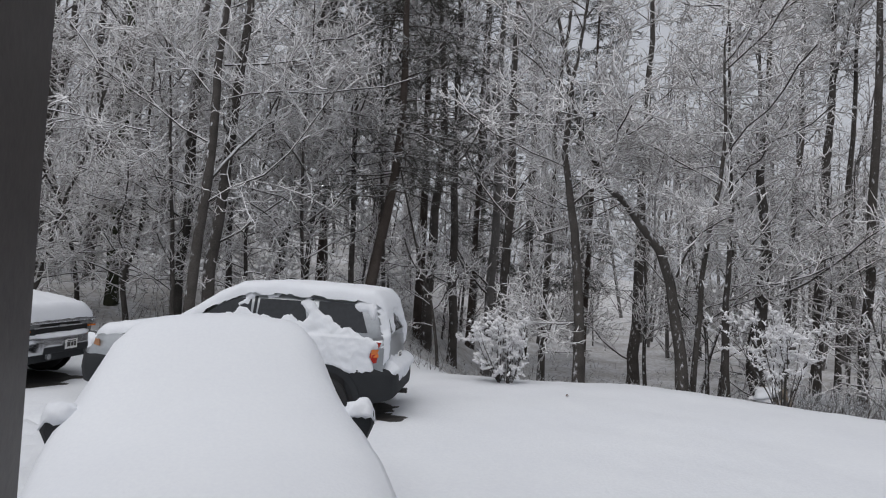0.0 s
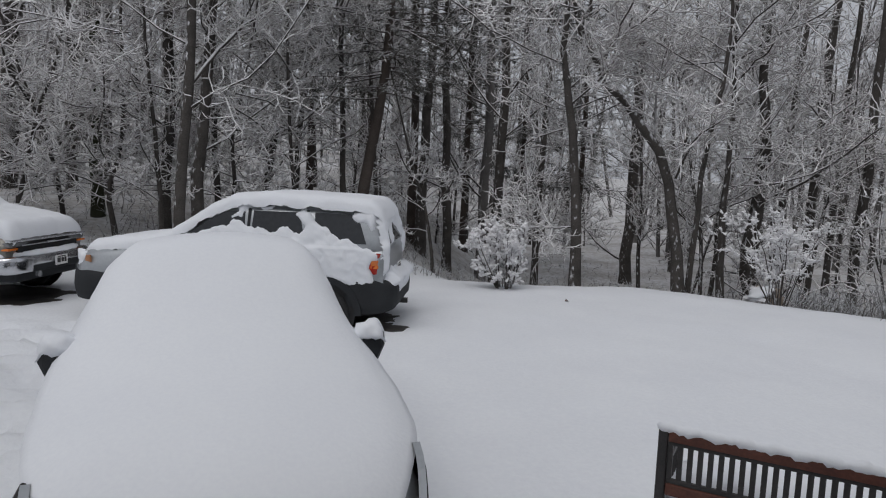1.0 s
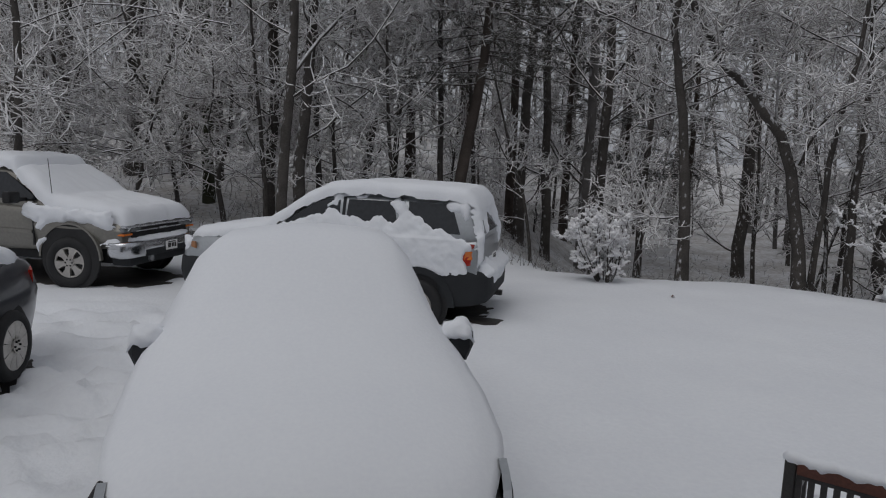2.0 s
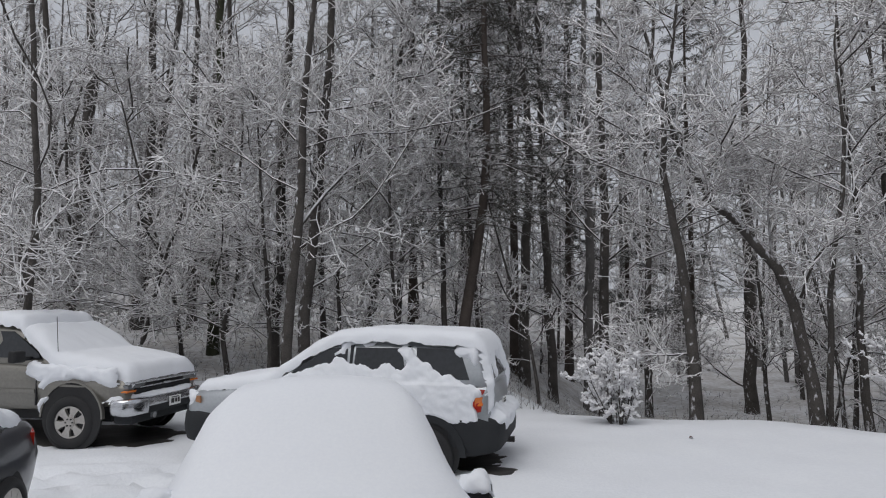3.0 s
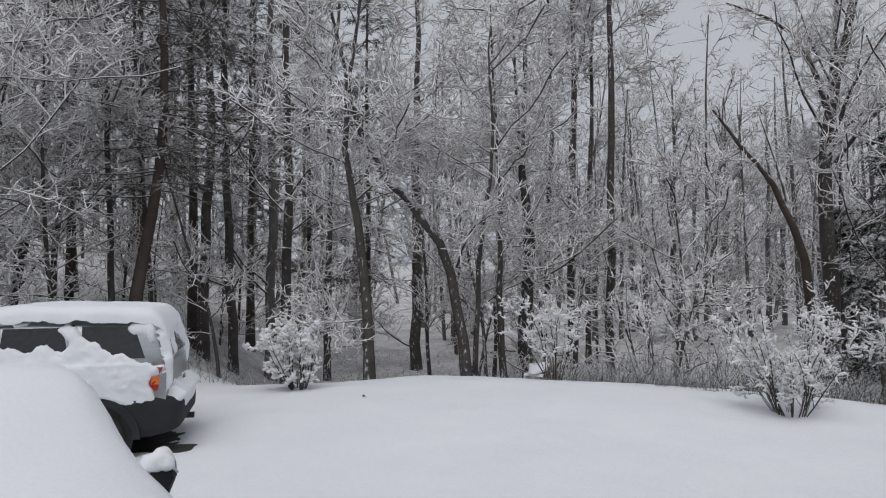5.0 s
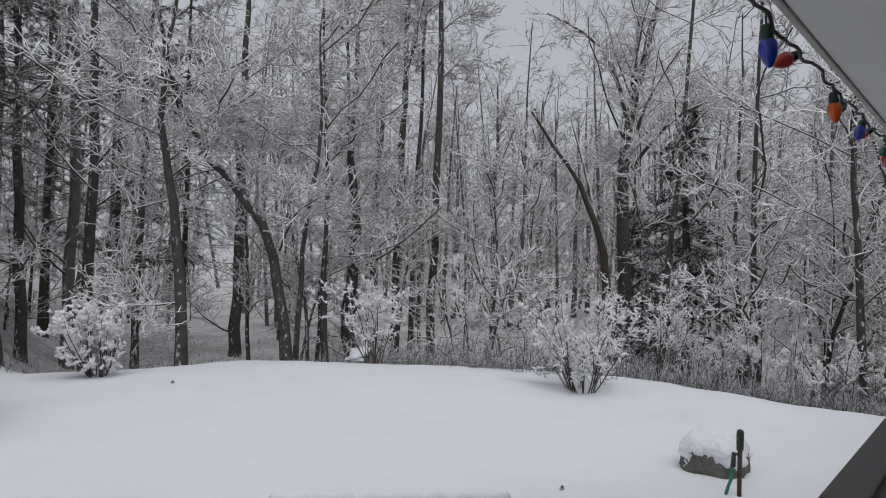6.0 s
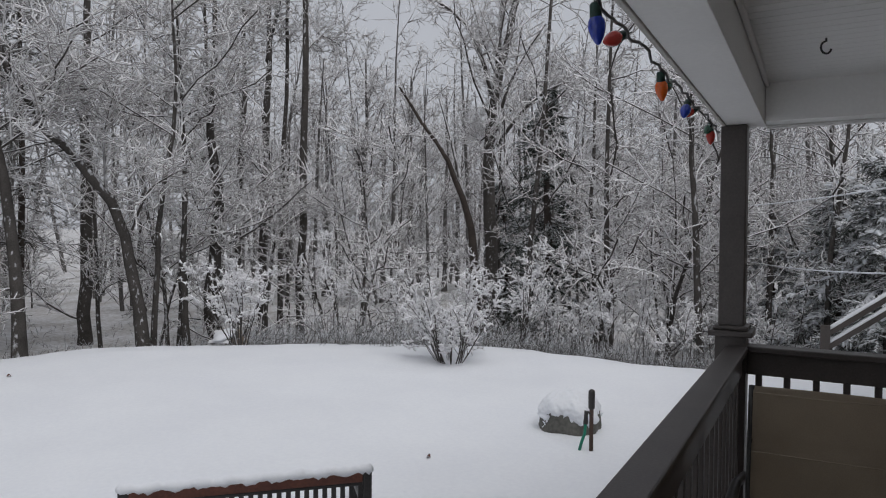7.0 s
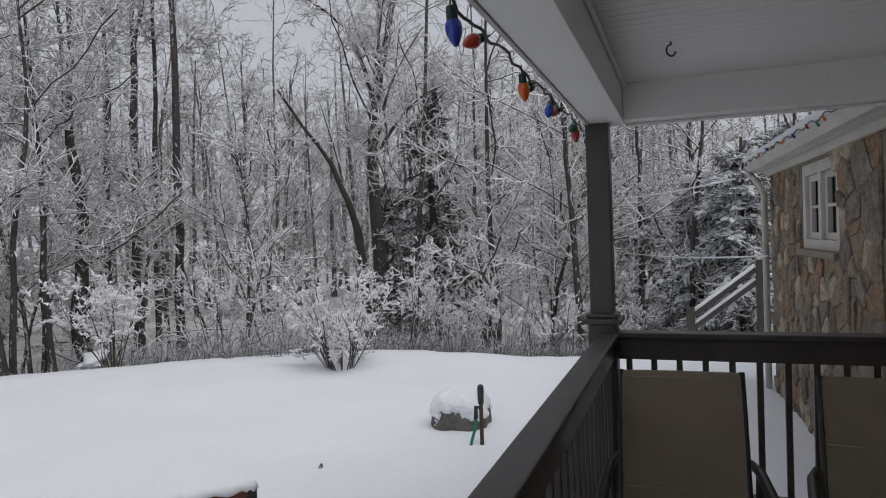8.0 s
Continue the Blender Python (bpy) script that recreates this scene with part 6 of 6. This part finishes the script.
forest_tree(0.9, 19.4, 0.11, 'oak', [(0.0, 1.36), (0.43, 4.31), (0.7, 6.78), (0.9, 9.29)])
forest_tree(3.5, 20.4, 0.10, 'oak', [(0.0, 1.46), (0.15, 3.9), (0.3, 7.01)])
forest_tree(7.4, 18.4, 0.09, 'oak', [(0.0, 1.65), (-0.1, 4.18), (-0.2, 5.9), (-0.22, 8.92)])
forest_tree(8.7, 17.4, 0.17, 'pine', [(0.0, 1.31), (0.28, 2.89), (0.56, 4.34), (0.74, 6.71), (0.57, 9.14), (0.61, 10.68)])
forest_tree(13.2, 21.0, 0.15, 'pine', [(0.0, -0.2), (0.05, 4.0), (-0.1, 9.0), (0.0, 13.0)])
forest_tree(4.6, 22.5, 0.14, 'pine', [(0.0, 0.5), (0.1, 5.0), (0.0, 10.0), (0.1, 14.0)])
for bearing, distance in ((17.8, 27.0), (22.6, 29.0), (27.5, 26.5), (9.5, 28.0)):
    forest_tree(bearing, distance, 0.15, 'pine', [(0.0, 0.0), (0.1, 5.0), (0.0, 10.0), (0.1, 15.0)])
forest_tree(10.2, 19.4, 0.07, 'oak', [(0.0, 1.6), (-0.16, 3.62), (-0.3, 4.93)])
forest_tree(14.1, 20.4, 0.16, 'oak', [(0.0, -0.05), (-0.08, 2.98), (0.25, 5.54), (0.0, 9.06), (-0.29, 11.41)])
forest_tree(16.4, 21.3, 0.16, 'oak', [(0.0, -0.0), (-0.19, 3.0), (-0.21, 5.69), (-0.3, 9.56), (-0.41, 11.82)])
forest_tree(19.4, 23.3, 0.19, 'grey', [(0.0, 0.63), (0.15, 5.95), (-0.02, 10.15), (-0.07, 12.6)])
forest_tree(20.5, 20.3, 0.16, 'oak', [(0.0, 0.5), (0.1, 4.59), (0.06, 6.81), (0.06, 9.07)])
forest_tree(18.0, 27.3, 0.14, 'oak', [(0.0, -0.64), (-0.0, 2.74), (0.04, 7.34)])
forest_tree(24.1, 24.3, 0.13, 'oak', [(0.0, -0.13), (0.1, 4.59), (0.08, 6.61)])
forest_tree(27.2, 15.1, 0.13, 'frost', [(-0.0, -0.42), (-0.04, 1.0), (-0.14, 2.19), (-0.29, 3.65), (-0.54, 4.52), (-0.55, 5.77), (-0.37, 7.13)], [([(-0.03, 1.12), (-0.75, 1.02), (-1.33, 1.36)], 0.03), ([(-0.34, 3.77), (0.44, 4.45), (0.82, 5.51)], 0.03)])
forest_tree(31.7, 26.3, 0.24, 'oak', [(0.0, -1.3), (0.08, 0.71), (0.03, 3.57)])
forest_tree(35.7, 15.7, 0.135, 'frost', [(0.0, -0.39), (-0.18, 1.08), (-0.34, 2.14), (-0.68, 2.99), (-1.43, 3.84), (-2.0, 4.39), (-2.4, 5.01), (-2.79, 6.12)], [([(-0.28, 2.26), (-0.0, 3.08), (0.25, 3.3), (0.84, 3.67)], 0.035), ([(-0.78, 3.12), (-0.83, 4.35), (-0.55, 5.55)], 0.03)])
forest_tree(36.2, 16.1, 0.07, 'frost', [(0.0, -0.24), (0.11, 1.65), (0.23, 3.32), (0.52, 4.75), (0.52, 6.09), (0.38, 7.48), (0.47, 8.72)])
forest_tree(38.9, 17.2, 0.11, 'frost', [(0.0, -0.46), (-0.09, 1.11), (-0.11, 1.86), (-0.06, 3.62)])
forest_tree(41.0, 19.2, 0.23, 'frost', [(0.0, -0.52), (0.0, 1.53), (0.04, 3.73), (-0.04, 6.56), (0.01, 9.44)])
forest_tree(44.9, 25.9, 0.16, 'tall', [(0.0, 0.38), (0.1, 6.04), (0.26, 10.43), (0.26, 13.09)], [([(0.13, 8.68), (0.65, 11.29), (0.99, 12.81)], 0.06)])
forest_tree(46.4, 26.9, 0.12, 'tall', [(0.0, 0.76), (0.1, 6.16), (0.29, 10.7), (0.36, 13.44)])
forest_tree(42.9, 24.9, 0.13, 'tall', [(-0.0, 0.44), (0.14, 5.92), (0.24, 10.17), (0.16, 12.75)])
forest_tree(41.3, 24.0, 0.14, 'frost', [(0.0, 1.32), (-0.26, 6.83), (-0.52, 12.0)])
forest_tree(48.0, 21.9, 0.15, 'tall', [(0.0, 0.68), (0.06, 5.41), (0.14, 9.09), (0.17, 11.5)], [([(0.16, 8.16), (0.66, 8.82), (1.27, 8.54)], 0.035), ([(0.18, 9.82), (0.86, 10.5), (1.73, 10.5)], 0.04)])
forest_tree(53.6, 35.9, 0.20, 'round', [(0.0, 0.3), (0.01, 6.39), (-0.03, 11.66)])
for bearing, distance in ((50.2, 41.0), (57.5, 39.0), (60.5, 43.0), (69.5, 36.0), (74.5, 38.0), (79.5, 35.0)):
    forest_tree(bearing, distance, 0.19, 'round', [(0.0, 0.3), (0.1, 6.0), (0.0, 11.5)])
forest_tree(63.2, 23.8, 0.19, 'dead', [(-0.0, 0.76), (-0.2, 2.46), (-0.65, 4.1), (-1.7, 5.83), (-2.85, 7.57)], [([(-0.65, 4.32), (-0.95, 5.58), (-1.42, 7.21)], 0.07)])
forest_tree(64.3, 24.8, 0.27, 'big', [(0.0, 0.44), (0.01, 3.57), (0.08, 6.34), (0.21, 8.0), (0.68, 9.78), (1.1, 11.35)], [([(0.04, 7.46), (-0.45, 9.41), (-1.44, 10.55), (-2.85, 11.23)], 0.11), ([(0.19, 5.59), (1.09, 6.87), (2.0, 7.66), (3.29, 8.08)], 0.12), ([(0.17, 8.0), (0.34, 9.84), (0.4, 11.69)], 0.1), ([(0.11, 6.34), (-0.35, 5.73), (-0.84, 6.15)], 0.05)])
forest_tree(73.9, 21.8, 0.12, 'layer', [(0.0, -1.45), (0.16, 1.18), (0.48, 3.41), (0.35, 5.09), (0.31, 6.58)])
forest_tree(86.7, 18.8, 0.10, 'layer', [(0.0, -0.5), (0.11, 3.38), (-0.0, 4.78)])
forest_tree(67.6, 19.8, 0.10, 'oak', [(0.0, -0.87), (0.04, 1.18), (0.17, 2.88)])
forest_tree(45.0, 25.8, 0.16, 'tall', [(0.0, 2.55), (0.14, 6.97), (0.19, 10.96)])
forest_tree(-21.5, 22.5, 0.19, 'oak', [(0.0, 0.97), (0.22, 3.84), (0.27, 6.15)])
forest_tree(-22.4, 24.5, 0.15, 'oak', [(0.0, 1.38), (0.03, 3.95), (-0.16, 6.4)])
forest_tree(-16.9, 25.5, 0.20, 'oak', [(-0.0, 1.4), (0.15, 4.59), (0.2, 6.95)])
forest_tree(-12.9, 24.5, 0.17, 'oak', [(0.0, 2.23), (-0.0, 5.16), (0.0, 7.29)])
forest_tree(-24.5, 16.0, 0.09, 'reach', [(0.0, 1.32), (0.3, 2.75), (0.13, 4.22)])

# low crooked trees behind the cars, their boughs lined with snow
forest_tree(-17.5, 18.6, 0.07, 'layer', [(0.0, 0.4), (0.5, 1.6), (0.7, 3.0), (1.2, 4.6)], [([(0.5, 1.6), (1.5, 2.3), (2.6, 2.5), (3.6, 2.2)], 0.03), ([(0.6, 2.2), (-0.4, 3.0), (-1.4, 3.2)], 0.025)])
forest_tree(-10.0, 18.2, 0.07, 'layer', [(0.0, 0.4), (-0.3, 1.4), (0.2, 2.9), (0.1, 4.4)], [([(-0.2, 1.5), (-1.2, 2.0), (-2.3, 1.9), (-3.2, 2.2)], 0.03), ([(0.1, 2.2), (1.0, 2.8), (2.2, 2.6)], 0.028)])
forest_tree(-2.2, 18.0, 0.06, 'layer', [(0.0, 0.4), (0.3, 1.5), (0.1, 3.0), (0.5, 4.2)], [([(0.2, 1.3), (1.2, 1.7), (2.2, 1.6)], 0.025), ([(0.2, 1.9), (-0.9, 2.3), (-1.9, 2.1)], 0.025)])
forest_tree(-25.0, 20.0, 0.08, 'layer', [(0.0, 0.4), (0.4, 1.8), (0.2, 3.2), (0.6, 4.6)], [([(0.4, 1.8), (1.6, 2.6), (2.9, 2.7)], 0.03)])


# evergreens beyond the house and behind the big oak
for bearing, distance, height, wide, label in ((69.6, 21, 8.6, 2.7, "dense dark spruce with snow-tipped boughs"), (91.5, 15.5, 4.4, 2.0, "snow-laden cedar drooping beyond the house"), (95.0, 14.0, 4.4, 1.8, "snow-laden cedar drooping beyond the house"), (87.0, 20, 4.6, 1.9, "low snow-laden evergreen in the wood"), (98.5, 19.0, 6.6, 2.0, "tall snow-laden cedar beyond the house"), (65.8, 27, 6.0, 1.8, "young spruce with snow-tipped boughs")):
    x, y = polar(bearing, distance)
    ob = conifer(int(bearing * 10) + 900, height, 0.10 + 0.012 * height, None, 0.04, 26, wide, -0.34, 0.17, 0.017, (10, 12), label, 0.92, NEEDLE_SNOW if bearing > 80 else NEEDLE, 0.8 if bearing > 80 else 0.12)
    ob.matrix_world = pose(x, y, float(ground_height(x, y)))


# understorey: frosted saplings and young trees, a few grown and then repeated
def thicket():
    rng = random.Random(17)
    kinds = [tree(300 + i, (5.5, 7.0, 8.5, 6.0, 10.0)[i], (0.04, 0.05, 0.07, 0.045, 0.08)[i], None, (), (0.08, 0.12, 0.15, 0.06, 0.2)[i], (14, 15, 15, 16, 15)[i], (0.30, 0.28, 0.24, 0.34, 0.24)[i], (6, 5, 3), 0.0140, None, None, "young understorey tree white with frost", (0.25, 0.1, 0.2, 0.0, 0.2)[i], (0.02, 0.0, 0.0, -0.02, 0.0)[i]) for i in range(5)]
    spots = []
    tries = 0
    while len(spots) < 90 and tries < 6000:
        tries += 1
        b, d = (rng.uniform(-47, 112) if len(spots) < 70 else rng.uniform(-42, 12) if len(spots) < 78 else rng.choice((rng.uniform(50, 55.5), rng.uniform(72.5, 93)))), 15.0 + (24 if len(spots) < 78 else 6) * rng.random() ** 1.3
        if d < 16.5 and b < 42:
            continue
        x, y = polar(b, d)
        if y < 1.0 and x < 13 or math.hypot(x + 6.5, y - 12.5) < 4.6 or (55.5 < b < 72 and d < 24.5) or any(math.hypot(x - u, y - v) < 1.7 for u, v in spots):
            continue
        spots.append((x, y))
    for i, (x, y) in enumerate(spots):
        m = pose(x, y, float(ground_height(x, y)) - 0.05, 0, 0, rng.uniform(0, 360)) @ Matrix.Scale(rng.uniform(0.8, 1.2), 4)
        if i < 5:
            kinds[i].matrix_world = m
        else:
            c = copy_thing(kinds[i % 5], m)
            c.matrix_world = m


thicket()


def far_wood():
    """The wood further back, past counting: trunks and frosted brush in one mesh each."""
    rng = np.random.default_rng(77)
    n = 540
    b = np.radians(np.concatenate([rng.uniform(-60, 125, 380), rng.uniform(42, 88, 90), rng.uniform(-45, -6, 70)]))
    d = 34 + 50 * rng.random(n) ** 1.2
    x, y = d * np.sin(b), d * np.cos(b)
    base = np.stack([x, y, ground_height(x, y) - 0.3], 1)
    h = rng.uniform(11, 17, n) + 5.0 * (1 - smoothstep(40, 52, np.degrees(b))) * rng.random(n)
    p = polyline(base, np.stack([rng.normal(0, 0.05, n), rng.normal(0, 0.05, n), np.ones(n)], 1), h, 6, rng, 0.03, 0.02)
    r = rng.uniform(0.08, 0.20, n)[:, None] * np.linspace(1, 0.2, 6)
    b1, r1 = grow(p, r, 15, rng, 0.02, 1.0, 3.2, 0.62, 0.25, 3, 0.35, 0.15, 0.03)
    b2, r2 = grow(b1, r1, 6, rng, 0.1, 1.0, 1.5, 0.6, 0.05, 2, 0.5, 0.2, 0.0)
    b3, r3 = grow(b2, r2, 2, rng, 0.1, 1.0, 0.8, 0.5, 0.05, 2, 0.8, 0.2, 0.0)
    r2, r3 = np.full_like(r2, 0.028), np.full_like(r3, 0.025)
    # far trunks take the paler grey bark in place of haze
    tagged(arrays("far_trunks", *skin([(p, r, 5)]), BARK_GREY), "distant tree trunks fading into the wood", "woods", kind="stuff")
    tagged(arrays("far_twigs", *skin([(b1, np.maximum(r1, 0.02), 3), (b2, r2, 3), (b3, r3, 3)]), FAR_TWIG), "distant frosted branches of the wood", "woods", kind="stuff")


far_wood()


def brush():
    """Dead grass and brambles along the lawn's edge and on the wood's floor."""
    rng = np.random.default_rng(78)
    n = 2600
    b = np.radians(np.concatenate([rng.uniform(8, 105, n), rng.uniform(44, 102, n), rng.uniform(-45, 14, 2400)]))
    d = np.concatenate([15.2 + 15 * rng.random(n) ** 1.4, 13.0 + 4 * rng.random(n), 15.5 + 28 * rng.random(2400) ** 1.3])
    m = len(b)
    x, y = d * np.sin(b), d * np.cos(b)
    base = np.stack([x, y, ground_height(x, y) - 0.05], 1)
    tall = 0.25 + 0.75 * rng.random(m) ** 2 * (0.35 + 0.65 * smoothstep(38, 55, np.degrees(b)) + 0.9 * (b < 0.2))
    p = polyline(base, np.stack([rng.normal(0, 0.35, m), rng.normal(0, 0.35, m), np.ones(m)], 1), tall, 4, rng, 0.2, -0.05)
    r = np.full((m, 4), 0.006) * np.array([1, 0.9, 0.8, 0.4])
    b1, r1 = grow(p, r, 3, rng, 0.2, 1.0, 0.34, 0.6, 0.1, 2, 1.0, 0.2, 0.0)
    tagged(arrays("brush", *skin([(p, r, 3), (b1, r1 * 0 + 0.0065, 3)]), TWIG_DARK), "frosted brambles and dead grass along the wood's edge", "undergrowth", kind="stuff")


brush()


def shrub(seed, x, y, height, wide, stems, label, clump=0.021, open_up=0.0):
    """A garden shrub: many stems from one foot, each twig sheathed in clumps of frost."""
    rng = np.random.default_rng(seed)
    a = rng.uniform(0, math.tau, stems)
    out = rng.uniform(0.1, 1.0, stems) * wide / height
    start = np.stack([0.14 * wide * np.cos(a), 0.14 * wide * np.sin(a), np.full(stems, -0.05)], 1)
    p = polyline(start, np.stack([out * np.cos(a), out * np.sin(a), np.ones(stems)], 1), height * rng.uniform(0.55, 1.08, stems), 7, rng, 0.09, 0.0)
    r = np.full((stems, 7), 0.011) * np.linspace(1, 0.5, 7)
    b1, r1 = grow(p, r, 6, rng, 0.22 + open_up, 1.0, height * 0.26, 0.5, 0.10, 4, 0.7, 0.2, 0.02)
    shoots = np.concatenate([b1, p[:, 3:]])
    b2, _ = sprig(shoots, 1.0, 7, rng, 0.35, 1.0, height * 0.085, radians(48), 0.10, 4, 0.28, 0.03, 0.6)
    keep = rng.random(len(b2)) < 0.7
    b2 = b2[keep]
    r2 = clump * rng.uniform(0.6, 1.3, (len(b2), 1)) * np.array([0.4, 1.0, 0.95, 0.25])
    b3, _ = sprig(b2, 1.0, 2, rng, 0.3, 1.0, height * 0.05, radians(50), 0.08, 3, 0.2, 0.02, 0.6)
    r3 = clump * rng.uniform(0.5, 1.0, (len(b3), 1)) * np.array([0.6, 1.0, 0.2])
    ob = thing("shrub", pose(x, y, float(ground_height(x, y))), label, "shrub", "garden shrubs")
    arrays("base", *skin([(p, r, 5), (b1, r1, 4)]), BARK, ob, "dark stems")
    arrays("crown", *skin([(b2, r2, 4), (b3, r3, 3)]), FROST, ob, "twigs sheathed in clumps of snow")
    return ob


shrub(1, 4.38, 11.46, 1.25, 0.80, 30, "rounded shrub thickly clumped with snow at the lawn's edge", 0.027, -0.10)
shrub(2, 9.17, 9.90, 1.80, 0.95, 15, "upright ragged shrub clumped with snow at the lawn's edge", 0.021, 0.05)
shrub(3, 9.87, 5.52, 1.62, 1.35, 26, "broad shrub with dark stems and snow-clumped twigs", 0.019, -0.08)
for seed, b, d, h, w, n in ((4, 74.0, 14.5, 1.9, 1.0, 9), (5, 80.5, 14.0, 1.7, 0.9, 8), (6, 84.0, 15.0, 1.8, 1.1, 8), (7, 50.5, 15.5, 2.6, 0.9, 7), (8, 57.0, 15.8, 2.4, 1.0, 8), (9, 66.5, 13.8, 2.3, 1.1, 8), (10, 70.5, 15.2, 2.2, 1.2, 9), (11, 77.0, 15.6, 2.4, 1.2, 9), (12, 87.5, 14.6, 2.0, 1.1, 8), (13, 62.0, 16.2, 2.3, 1.1, 8)):
    sx, sy = polar(b, d)
    shrub(seed, sx, sy, h, w, n, "slender frosted sapling clump at the wood's edge", 0.0145, 0.1)
wood_pile(*polar(42.0, 16.0), 20)
stone_wall()
